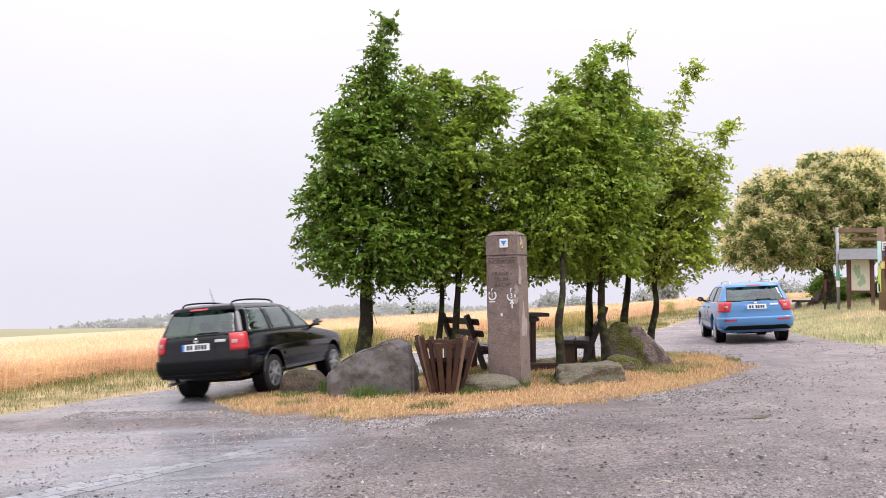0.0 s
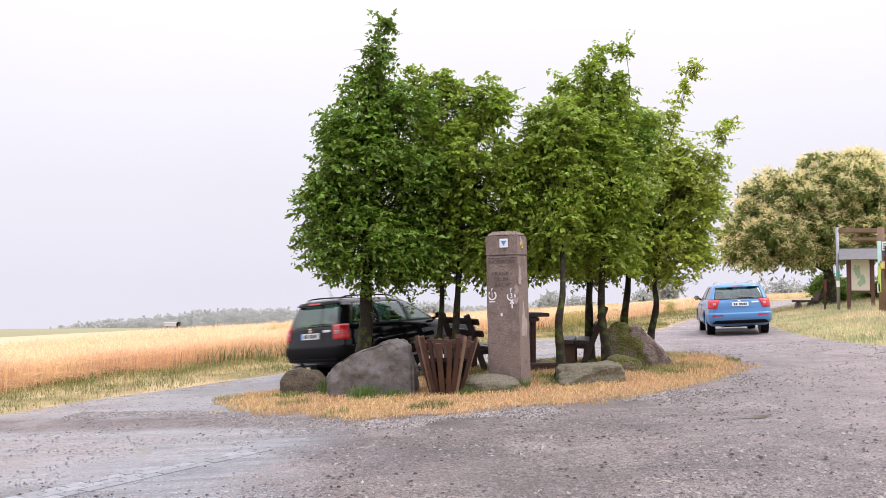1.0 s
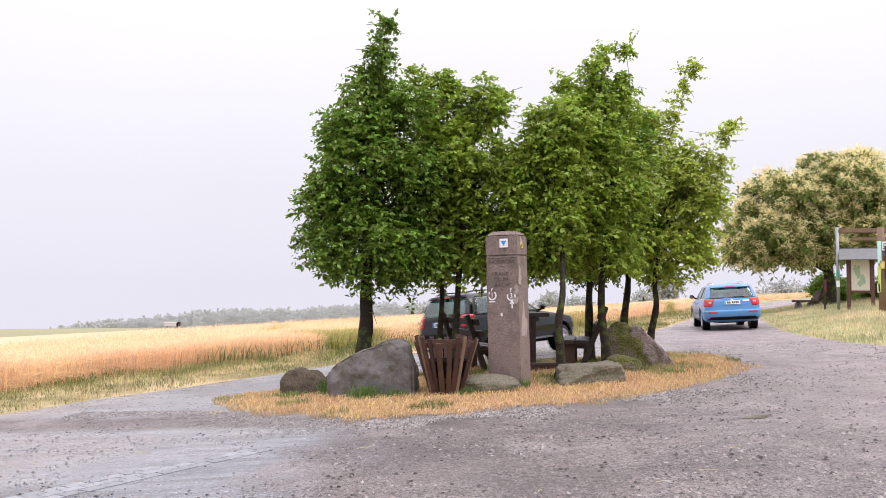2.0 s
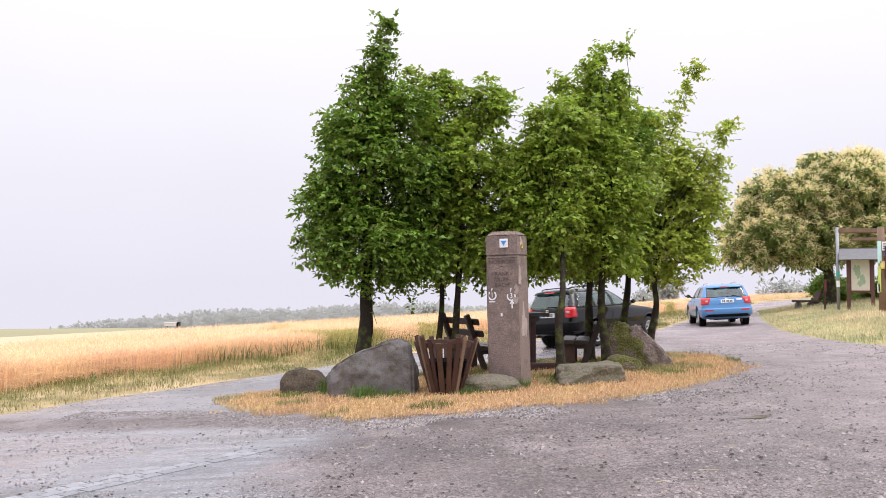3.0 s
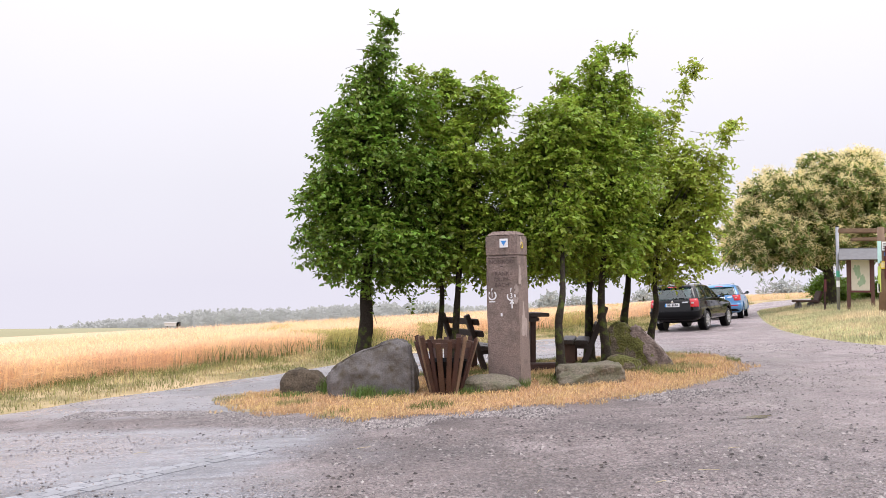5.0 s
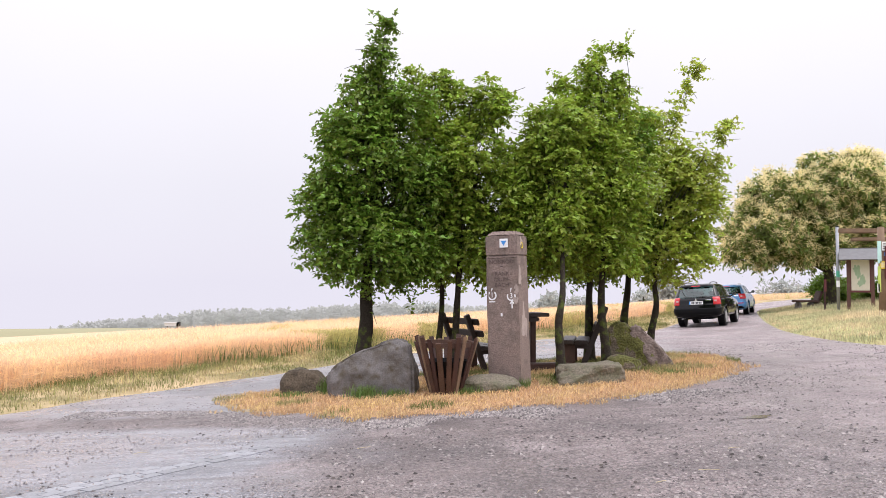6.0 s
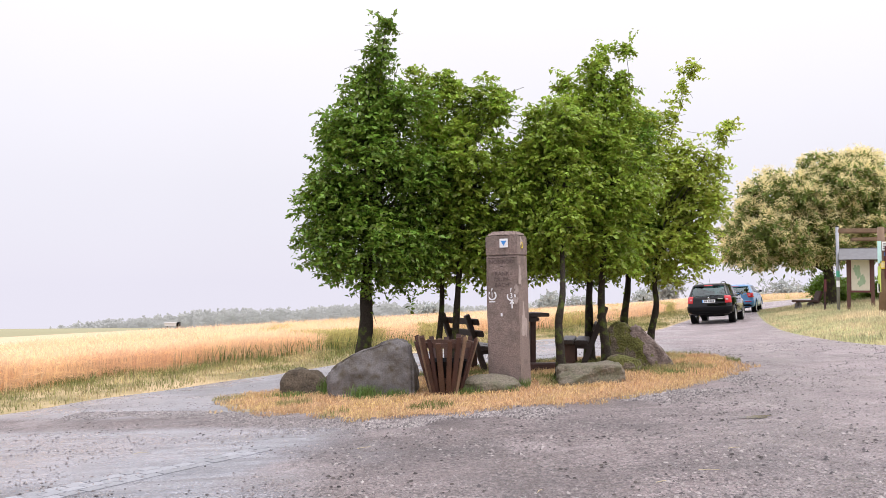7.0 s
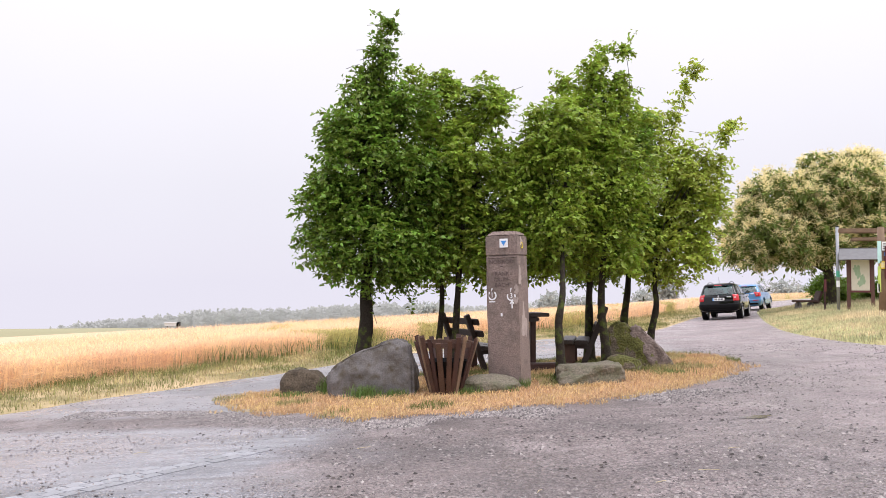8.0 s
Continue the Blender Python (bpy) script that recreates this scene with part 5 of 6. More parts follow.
# ---- field, verges and grass ----
WHEAT_EDGE = smooth_loop([(-60, 5.5), (-30, 9.3), (-14, 12.1), (-10.5, 13.6), (-8.5, 15.3), (-7.4, 18.1), (-6.0, 19.9), (-4.3, 21.7), (-2.5, 24.3), (0.5, 28.0), (3, 29.6), (6.0, 31.2), (8.0, 35.5), (11, 42), (15, 50), (21, 63), (27, 74), (36, 88), (80, 140)], 5, False)
EX = np.array([p[0] for p in WHEAT_EDGE])
EY = np.array([p[1] for p in WHEAT_EDGE])
FX = np.array([p[0] for p in smooth_loop(ROAD_FAR, 4, False)])
FY = np.array([p[1] for p in smooth_loop(ROAD_FAR, 4, False)])


def wheat_front(x):
    return float(np.interp(x, EX, EY))


def ground_many(x, y):
    return np.array([gz(a, b) for a, b in zip(x, y)])


def strip_mesh(name, v, material, label, category):
    """Quads given as (n, 4, 3)."""
    n = len(v)
    me = bpy.data.meshes.new(name)
    me.vertices.add(n * 4)
    me.vertices.foreach_set("co", v.astype(np.float32).ravel())
    me.loops.add(n * 4)
    me.loops.foreach_set("vertex_index", np.arange(n * 4, dtype=np.int32))
    me.polygons.add(n)
    me.polygons.foreach_set("loop_start", np.arange(0, n * 4, 4, dtype=np.int32))
    me.update(calc_edges=True)
    me.materials.append(M[material])
    return tagged(new(name, me), label, category, "", "stuff")


def blades(rng, x, y, z, h, w, lean):
    """Bent grass blades, two quads each."""
    n = len(x)
    a = rng.random(n) * 2 * np.pi
    d = np.stack([np.cos(a), np.sin(a), np.zeros(n)], 1)
    s = np.stack([-np.sin(a + 0.8), np.cos(a + 0.8), np.zeros(n)], 1) * (w / 2)[:, None]
    p0 = np.stack([x, y, z], 1)
    p1 = p0 + d * (lean * h * 0.3)[:, None] + np.array((0, 0, 1)) * (h * 0.6)[:, None]
    p2 = p0 + d * (lean * h)[:, None] + np.array((0, 0, 1)) * (h * (1 - 0.25 * lean))[:, None]
    q1 = np.stack([p0 - s, p0 + s, p1 + s * 0.8, p1 - s * 0.8], 1)
    q2 = np.stack([p1 - s * 0.8, p1 + s * 0.8, p2 + s * 0.12, p2 - s * 0.12], 1)
    return np.concatenate([q1, q2])


def wheat_plants(rng, x, y, z, h):
    """A stalk, a nodding bearded ear and a leaf each."""
    n = len(x)
    a = rng.random(n) * 2 * np.pi
    lean = 0.10 + 0.14 * rng.random(n)
    d = np.stack([np.cos(a), np.sin(a), np.zeros(n)], 1)
    s = np.stack([-np.sin(a + 1), np.cos(a + 1), np.zeros(n)], 1)
    up = np.array((0, 0, 1.0))
    p0 = np.stack([x, y, z], 1)
    p1 = p0 + d * (lean * h)[:, None] + up * h[:, None]
    w = 0.004 + 0.002 * rng.random(n)
    st = np.stack([p0 - s * w[:, None], p0 + s * w[:, None], p1 + s * w[:, None] * 0.7, p1 - s * w[:, None] * 0.7], 1)
    el = 0.09 + 0.05 * rng.random(n)
    nod = rng.random(n) * 1.5 - 0.4
    ed = d * np.cos(0.9 - nod)[:, None] + up * np.sin(0.9 - nod)[:, None]
    pe = p1 + ed * el[:, None]
    ew = 0.011
    c = np.cross(ed, s)
    mid = p1 + ed * (el * 0.45)[:, None]
    e1 = np.stack([p1, mid + s * ew, pe, mid - s * ew], 1)
    e2 = np.stack([p1, mid + c * ew, pe, mid - c * ew], 1)
    # beard
    b0 = mid
    b1 = pe + ed * 0.07 + s * 0.025
    bd = np.stack([b0 - s * 0.004, b0 + s * 0.004, b1, b1 - s * 0.003], 1)
    k = 0.35 + 0.4 * rng.random(n)
    l0 = p0 + (p1 - p0) * k[:, None]
    a2 = rng.random(n) * 2 * np.pi
    ld = np.stack([np.cos(a2), np.sin(a2), -0.35 + 0.7 * rng.random(n)], 1)
    l1 = l0 + ld * 0.15
    lf = np.stack([l0 - up * 0.006, l0 + up * 0.006, l1 + up * 0.003, l1 - up * 0.003], 1)
    return np.concatenate([st, e1, e2, bd, lf])


def patchy(x, y, s, seed):
    return np.array([noise.noise(Vector((a * s, b * s, seed))) for a, b in zip(x, y)])


def make_field():
    rng = np.random.default_rng(4)
    # closed canopy inside the field
    vs, fs = [], []
    xs = list(np.arange(-60, 62, 1.0))
    depths = [0.8, 0.9, 1.4, 2.2, 3.2, 4.6, 6.5, 9, 12, 16, 21, 27, 34, 42, 52, 64, 80, 100, 130]
    for d in depths:
        for x in xs:
            y = wheat_front(x) + d
            z = gz(x, y) + (0.545 if d > 1 else 0.40 if d > 0.85 else -0.06) + 0.05 * noise.noise(Vector((x * 0.6, y * 0.6, 0))) + 0.03 * noise.noise(Vector((x * 2.1, y * 2.1, 5)))
            vs.append((x, y, z))
    n = len(xs)
    for j in range(len(depths) - 1):
        for i in range(n - 1):
            a = j * n + i
            fs.append((a, a + 1, a + n + 1, a + n))
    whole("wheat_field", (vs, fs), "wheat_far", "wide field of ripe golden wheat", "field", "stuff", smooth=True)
    # standing plants: thick along the margin, then ears above the canopy
    for name, lo, hi, count, hmin in (("margin", 0.0, 1.9, 30000, 0.50), ("ears", 1.6, 16.0, 26000, 0.54), ("far_ears", 14.0, 34.0, 14000, 0.58), ("east", 0.0, 2.5, 15000, 0.5), ("east_ears", 1.5, 22.0, 12000, 0.55)):
        x = rng.uniform(-15.5, 14, count)
        x = np.where(rng.random(count) < 0.25, rng.uniform(-14, -2, count), x)
        if name.startswith("east"):
            x = rng.uniform(3, 60, count)
        dep = lo + (hi - lo) * rng.random(count) ** (1.2 if lo == 0 else 1.6)
        y = np.interp(x, EX, EY) + dep + rng.normal(size=count) * 0.12
        z = ground_many(x, y) - 0.05
        h = hmin + 0.14 * rng.random(count) + 0.06 * patchy(x, y, 0.5, 2)
        green = (patchy(x, y, 0.35, 8) + 0.6 * np.exp(-((x + 2.6) / 2.2) ** 2) * np.exp(-dep / 1.5) + 0.35 * np.exp(-dep / 0.4) * (x > 4) - 0.5 * (x < -7)) > 0.40
        strip_mesh("wheat_stand", wheat_plants(rng, x[~green], y[~green], z[~green], h[~green]), "wheat", "ripe bearded wheat stalks at the field margin", "wheat")
        strip_mesh("green_wheat_stand", wheat_plants(rng, x[green], y[green], z[green], h[green] * 1.05), "wheat_green", "greenish unripe wheat and weeds at the field margin", "wheat")
    # tall weeds standing out of the margin
    m = 900
    x = np.where(rng.random(m) < 0.6, rng.uniform(-6, -1, m), rng.uniform(-6.5, 8, m))
    y = np.interp(x, EX, EY) - 0.3 + 0.9 * rng.random(m)
    strip_mesh("margin_weeds", blades(rng, x, y, ground_many(x, y) - 0.05, 0.35 + 0.35 * rng.random(m), np.full(m, 0.02), rng.random(m) * 0.5), "grass_green", "tall green weeds along the wheat", "weeds")


def make_verges():
    rng = np.random.default_rng(9)
    # soil of the far verge, between road and wheat
    vs, fs = [], []
    ts = np.linspace(-40, 36, 150)
    for x in ts:
        y0, y1 = float(np.interp(x, FX, FY)) - 0.9, wheat_front(x) + 1.2
        for k in range(7):
            y = y0 + (y1 - y0) * k / 6
            vs.append((x, y, gz(x, y) - 0.035 + 0.075 * min(k, 2) / 2 + (0.03 * noise.noise(Vector((x, y, 0))) if k > 1 else 0)))
    for j in range(len(ts) - 1):
        for k in range(6):
            a = j * 7 + k
            fs.append((a, a + 7, a + 8, a + 1))
    whole("field_verge", (vs, fs), "verge", "grassy verge between the road and the wheat", "verge", "structure", smooth=True)
    n = 42000
    x = np.where(rng.random(n) < 0.75, rng.uniform(-14, 9, n), rng.uniform(5, 26, n))
    y0, y1 = np.interp(x, FX, FY), np.interp(x, EX, EY)
    u = rng.random(n) ** 0.9
    y = y0 + (y1 - y0 + 0.3) * (0.03 + u)
    z = ground_many(x, y) - 0.02
    h = (0.05 + 0.20 * u + 0.12 * rng.random(n)) * (1 + 0.5 * patchy(x, y, 0.8, 1))
    strip_mesh("verge_grass", blades(rng, x, y, z, h, 0.008 + 0.007 * rng.random(n), rng.random(n) * 0.9), "grass", "mixed green and straw-coloured verge grass", "grass")
    # right-hand verge: rough grass sloping up from the road
    loop = smooth_loop([(9.3, 18.6), (9.85, 22.5), (11.0, 26.5), (13.0, 32.4), (16.3, 41.3), (18.2, 45.2), (22, 50), (27, 58.5), (34, 69), (60, 76), (75, 40), (40, 12), (18, 13.0), (12, 14.8), (9.75, 16.6)], 3)

    def vz(a, b):
        d = edge_distance(a, b, loop)
        return gz(a, b) - 0.04 + 0.05 * min(d / 0.25, 1) + 0.14 * min(d / 2.0, 1) + 0.03 * noise.noise(Vector((a, b, 2))) * min(d, 1)
    whole("roadside_verge", filled(loop, vz, 1.2), "verge_right", "rough grassy roadside verge with yellowed turf", "verge", "structure", smooth=True)
    n = 105000
    x, y = rng.uniform(9.2, 25, n), 14.8 + 30.0 * rng.random(n) ** 1.1
    keep = np.array([inside(a, b, loop) for a, b in zip(x, y)])
    x, y = x[keep], y[keep]
    d = np.array([edge_distance(a, b, loop) for a, b in zip(x, y)])
    z = np.array([gz(a, b) + 0.01 + 0.14 * min(c / 2.0, 1) for a, b, c in zip(x, y, d)]) - 0.03
    tall = np.clip((d - 0.9) / 2.6, 0, 1)
    h = (0.05 + 0.1 * rng.random(len(x)) + 0.26 * tall * (0.4 + 0.6 * rng.random(len(x)))) * (1 + 0.6 * patchy(x, y, 0.5, 4))
    strip_mesh("roadside_grass", blades(rng, x, y, z, np.maximum(h, 0.03), 0.010 + 0.012 * rng.random(len(x)), rng.random(len(x)) * 0.9), "grass_pale", "tall pale green and yellow roadside grass", "grass")
    # dry turf of the island
    n = 60000
    x, y = rng.uniform(-3.7, 5.6, n), rng.uniform(9.7, 17.5, n)
    keep = np.array([inside(a, b, ISLAND_LOOP) or edge_distance(a, b, ISLAND_LOOP) < 0.18 * abs(math.sin(a * 7.3) + math.cos(b * 5.1 + a * 2)) for a, b in zip(x, y)])
    x, y = x[keep], y[keep]
    z = np.array([isle_top(a, b) for a, b in zip(x, y)]) - 0.01
    h = 0.03 + 0.06 * rng.random(len(x)) + 0.03 * np.maximum(patchy(x, y, 1.5, 3), 0)
    green = (patchy(x, y, 0.9, 6) + 0.5 * np.clip((y - 13.0) / 2.0, 0, 1)) > 0.42
    strip_mesh("island_grass", blades(rng, x[~green], y[~green], z[~green], h[~green], 0.006 + 0.008 * rng.random((~green).sum()), 0.3 + rng.random((~green).sum()) * 1.0), "grass_dry", "short dry straw-coloured grass on the island", "grass")
    strip_mesh("island_green_grass", blades(rng, x[green], y[green], z[green], h[green] * 1.3, 0.006 + 0.007 * rng.random(green.sum()), 0.2 + rng.random(green.sum()) * 0.8), "grass", "sparse greenish grass between the island's boulders", "grass")
    for cx, cy, r, m, hh in ((-1.72, 12.72, 0.2, 420, 0.3), (-1.15, 11.85, 0.18, 350, 0.24), (-0.7, 11.82, 0.2, 200, 0.16), (1.22, 12.1, 0.08, 110, 0.2), (1.82, 12.6, 0.1, 140, 0.2), (3.7, 13.1, 0.25, 260, 0.12), (0.4, 11.75, 0.15, 150, 0.15), (-2.4, 12.5, 0.3, 260, 0.12), (0.95, 11.75, 0.15, 120, 0.12)):
        a, b = cx + rng.normal(size=m) * r * 0.6, cy + rng.normal(size=m) * r * 0.4
        zz = np.array([isle_top(p, q) for p, q in zip(a, b)]) - 0.01
        strip_mesh("grass_tuft", blades(rng, a, b, zz, hh * (0.4 + 0.6 * rng.random(m)), 0.006 + 0.006 * rng.random(m), rng.random(m) * 0.7), "grass_green", "green grass tuft growing against a stone", "grass")


M["verge_right"] = mat("yellowed_turf", (0.42, 0.35, 0.17), 0.95, vary=0.35, scale=0.6, fine=25, bump=0.03, second=(0.30, 0.30, 0.125))
M["grass_pale"] = mat("pale_roadside_grass", (0.43, 0.44, 0.26), 0.8, vary=0.3, scale=0.5, fine=20, island=0.35, trans=0.3, second=(0.60, 0.50, 0.33), mix=(0.42, 0.6), spec=0.15)


# ---- road details ----
M["clod"] = mat("wet_mud_clod", (0.045, 0.036, 0.033), 0.8, vary=0.4, scale=30, island=0.5)


def make_road_details():
    rng = np.random.default_rng(21)
    # loose stones, each a small squashed eight-sided pebble
    n = 95000
    x, y = rng.uniform(-9, 9.5, n), 5.2 + 14 * rng.random(n) ** 1.5
    band = rng.random(n) < 0.36
    x = np.where(band, rng.uniform(-5.5, 4.8, n), x)
    shore = np.interp(x, [-5.5, -3.5, -2, -0.7, 0.7, 2.4, 3.7, 4.8], [12.2, 11.6, 10.5, 9.75, 10.05, 10.5, 11.6, 13.0])
    y = np.where(band, shore - np.abs(rng.normal(size=n)) * 0.5, y)
    drift = patchy(x, y, 0.7, 31) + 0.5 * patchy(x, y, 2.3, 17)
    swept = (x < -0.8 - 0.12 * (9.2 - y)) & ~band
    keep = np.array([not inside(a, b, ISLAND_LOOP) and inside(a, b, ROAD_LOOP) for a, b in zip(x, y)]) & (drift > np.where(swept, -0.02, -0.12))
    x, y = x[keep], y[keep]
    m = len(x)
    r = (0.005 + 0.017 * rng.random(m) ** 3.5) * np.where(x < -1.0, 0.75, 1.0)
    z = np.array([road_z(a, b) for a, b in zip(x, y)]) + r * 0.15
    base = np.array([(1, 0, 0), (0, 1, 0), (-1, 0, 0), (0, -1, 0), (0.1, 0.1, 0.75), (0, 0, -0.5)])
    v = base[None] * r[:, None, None] * (0.6 + 0.8 * rng.random((m, 6, 3)))
    ang = rng.random(m) * 6.28
    c, s = np.cos(ang)[:, None], np.sin(ang)[:, None]
    v = np.stack([v[..., 0] * c - v[..., 1] * s, v[..., 0] * s + v[..., 1] * c, v[..., 2]], -1) + np.stack([x, y, z], 1)[:, None]
    f = np.array([(0, 1, 4), (1, 2, 4), (2, 3, 4), (3, 0, 4), (1, 0, 5), (2, 1, 5), (3, 2, 5), (0, 3, 5)])
    f = (f[None] + np.arange(m)[:, None, None] * 6).reshape(-1, 3)
    me = bpy.data.meshes.new("loose_gravel")
    me.from_pydata(v.reshape(-1, 3).tolist(), [], f.tolist())
    me.materials.append(M["pebble"])
    tagged(new("loose_gravel", me), "scattered loose gravel and small wet stones", "gravel", "", "stuff")
    # dark clods of mud dropped by wheels, lumpier and larger than the gravel
    n = 3000
    x, y = rng.uniform(-6, 8, n), 5.3 + 6.5 * rng.random(n) ** 1.2
    keep = np.array([not inside(a, b, ISLAND_LOOP) and inside(a, b, ROAD_LOOP) for a, b in zip(x, y)]) & (patchy(x, y, 0.8, 11) > -0.05)
    x, y = x[keep], y[keep]
    m = len(x)
    r = (0.005 + 0.018 * rng.random(m) ** 4) * np.where(x < -1.0, 0.75, 1.0)
    z = np.array([road_z(a, b) for a, b in zip(x, y)]) + r * 0.2
    base = np.array([(1, 0, 0), (0.5, 0.87, 0), (-0.5, 0.87, 0), (-1, 0, 0), (-0.5, -0.87, 0), (0.5, -0.87, 0), (0.45, 0.1, 0.5), (-0.45, -0.1, 0.45)])
    v = base[None] * r[:, None, None] * (0.6 + 0.8 * rng.random((m, 8, 3))) + np.stack([x, y, z], 1)[:, None]
    f = np.array([(0, 1, 6), (1, 2, 6), (2, 7, 6), (2, 3, 7), (3, 4, 7), (4, 5, 7), (5, 6, 7), (5, 0, 6)])
    f = (f[None] + np.arange(m)[:, None, None] * 8).reshape(-1, 3)
    me = bpy.data.meshes.new("mud_clods")
    me.from_pydata(v.reshape(-1, 3).tolist(), [], f.tolist())
    me.materials.append(M["clod"])
    tagged(new("mud_clods", me), "dark wet mud clods scattered over the road", "mud", "", "stuff")
    # a strip of granite setts let into the road
    strip = thing("sett_strip", pose(0, 0, 0), "strip of pale granite setts let into the road", "paving", "", "structure")
    bm = box(0.174, 0.151, 0.06, None, 0.004)
    first = part("sett", bm, "sett", strip)
    a, b = Vector((-3.75, 5.8)), Vector((-1.75, 8.35))
    d = (b - a).normalized()
    sd = Vector((-d.y, d.x))
    rnd = random.Random(2)
    i = 0
    for k in range(18):
        for j in range(3 if k < 12 else 2):
            p = a + d * (k * 0.177 + (0.088 if j % 2 else 0)) + sd * (j * 0.1535 - 0.1) + Vector((rnd.uniform(-0.004, 0.004), rnd.uniform(-0.004, 0.004)))
            m = pose(p.x, p.y, road_z(p.x, p.y) - 0.0565 + rnd.uniform(-0.0015, 0.002), -1.26 + rnd.uniform(-0.5, 0.5), -2.86 + rnd.uniform(-0.5, 0.5)) @ pose(0, 0, 0, 0, 0, math.degrees(math.atan2(d.y, d.x)) + rnd.uniform(-1.2, 1.2))
            if i == 0:
                first.matrix_basis = m
            else:
                o = new("sett", first.data)
                o.parent, o.matrix_basis = strip, m
            i += 1
    # dry straws dropped on the gravel
    for x, y, turn, ln in ((1.62, 5.95, 15, 0.11), (2.06, 6.25, -8, 0.16), (2.55, 7.05, 10, 0.12), (-0.78, 7.95, 25, 0.14), (0.70, 5.85, 60, 0.08), (-3.1, 8.3, 12, 0.15)):
        ob = part("straw_stalk", tube([(-ln / 2, 0, 0.004), (0, 0.006, 0.007), (ln / 2, 0, 0.004)], [0.003, 0.003, 0.002], 6), "straw", None)
        tagged(ob, "dry straw stalk dropped on the wet gravel", "straw", "straws on the road")
        ob.matrix_world = pose(x, y, road_z(x, y) + 0.003, -1.26, -2.86, turn)
    # a shallow puddle
    bm = bmesh.new()
    bmesh.ops.create_circle(bm, cap_ends=True, segments=40, radius=1)
    for v in bm.verts:
        t = math.atan2(v.co.y, v.co.x)
        k = 1 + 0.18 * math.sin(3 * t) + 0.12 * math.sin(5 * t + 1)
        v.co = Vector((v.co.x * 0.17 * k, v.co.y * 0.09 * k, 0))
    whole("puddle", bm, "puddle", "small muddy puddle on the gravel", "puddle", "structure", m=pose(3.35, 8.62, road_z(3.35, 8.62) + 0.008, -1.26, -2.86, 10))


M["puddle"] = mat("muddy_water", (0.09, 0.075, 0.065), 0.12, vary=0.05, spec=0.5)
make_field()
make_verges()
make_road_details()


# ---- the chestnut, the notice boards and the distance ----
def verge_top(x, y):
    return gz(x, y) + 0.13


def make_chestnut():
    rng = np.random.default_rng(33)
    x, y = 18.35, 37.9
    z0 = verge_top(x, y)
    root = thing("chestnut_tree", pose(x, y, z0 - 0.05), "broad sweet chestnut covered with cream flower catkins", "tree")
    lobes = [(-3.1, 0, 3.5, 1.7, 1.8, 1.4), (-2.2, 0, 5.15, 1.6, 1.7, 1.1), (0.6, 0, 5.6, 2.1, 2.0, 1.55), (-0.9, 0, 3.6, 2.0, 1.8, 1.5), (1.9, 0, 4.2, 1.9, 2.0, 1.6), (3.6, 0, 4.4, 1.6, 1.8, 1.6), (-3.9, 0.3, 2.9, 1.0, 1.2, 0.7), (-0.9, -0.5, 3.0, 1.3, 1.3, 0.6), (2.5, 0.2, 3.3, 1.4, 1.4, 0.8), (1.1, -0.3, 6.5, 1.3, 1.2, 0.7), (-3.0, 0, 5.25, 1.0, 1.0, 0.8)]
    part("trunk", tube(smooth_loop([(0, 0, 0), (0.02, 0, 0.8), (-0.05, 0, 1.6), (-0.1, 0, 3.0), (0.1, 0, 4.6)], 4, False), [0.30 * (1 - 0.035 * i) * (1 + 0.5 * math.exp(-i)) for i in range(17)], 14), "bark", root, smooth=True)
    for cx, cy, cz, rx, ry, rz in lobes:
        for k in range(2):
            e = Vector((cx, cy, cz)) + Vector(rng.normal(size=3)) * 0.5
            s = Vector((-0.05, 0, 1.7 + rng.random()))
            mid = s.lerp(e, 0.5) + Vector((0, 0, 0.3))
            part("limb", tube(smooth_loop([tuple(s), tuple(mid), tuple(e)], 3, False), [0.17 * (1 - 0.12 * i) for i in range(7)], 7), "bark", root, smooth=True)
    v, n, (p, a, ln) = leaf_cloud(rng, lobes, 26, 0.24, 14, 0.5, droop=0.4, slim=0.32, shell=0.5)
    crown = leaf_mesh("crown", v, n, "leaf_chestnut", root, "dark toothed leaves in heavy tufts")
    # catkins: sprays of thin cream spikes at the shoot tips on the outer, upper side
    quads = []
    cen = np.vstack([np.array(l[:3]) for l in lobes])
    rad = np.vstack([np.array(l[3:]) for l in lobes])
    tip = p + a * ln[:, None] * 0.8
    inner = np.min(np.linalg.norm((tip[:, None] - cen[None]) / rad[None], axis=2), axis=1)
    tuft = np.array([noise.noise(Vector(q) * 1.25) for q in tip.tolist()])
    sel = np.where((inner > 0.78) & (tuft > -0.36) & (rng.random(len(p)) < 0.97))[0]
    per = 36
    b0 = np.repeat(tip[sel], per, axis=0) + rng.normal(size=(len(sel) * per, 3)) * 0.09
    dd = np.repeat(a[sel], per, axis=0) * 0.5 + rng.normal(size=(len(b0), 3)) * 0.6 + np.array((0, 0, 0.35))
    dd /= np.linalg.norm(dd, axis=1)[:, None]
    L = (0.12 + 0.12 * rng.random(len(b0)))[:, None]
    s = np.cross(dd, rng.normal(size=dd.shape))
    s /= np.linalg.norm(s, axis=1)[:, None]
    e = b0 + dd * L - np.array((0, 0, 1)) * L * 0.25
    w = 0.016
    vv = np.stack([b0 - s * w * 0.4, b0 + dd * L * 0.5 + s * w, e, b0 + dd * L * 0.5 - s * w], 1).reshape(-1, 3)
    leaf_mesh("catkin_mass", vv, len(b0), "catkin", crown, "cream-coloured catkins")
    tagged(bpy.data.objects["catkin_mass"], kind="stuff")
    SWAY.append((crown, 40, 0.12))


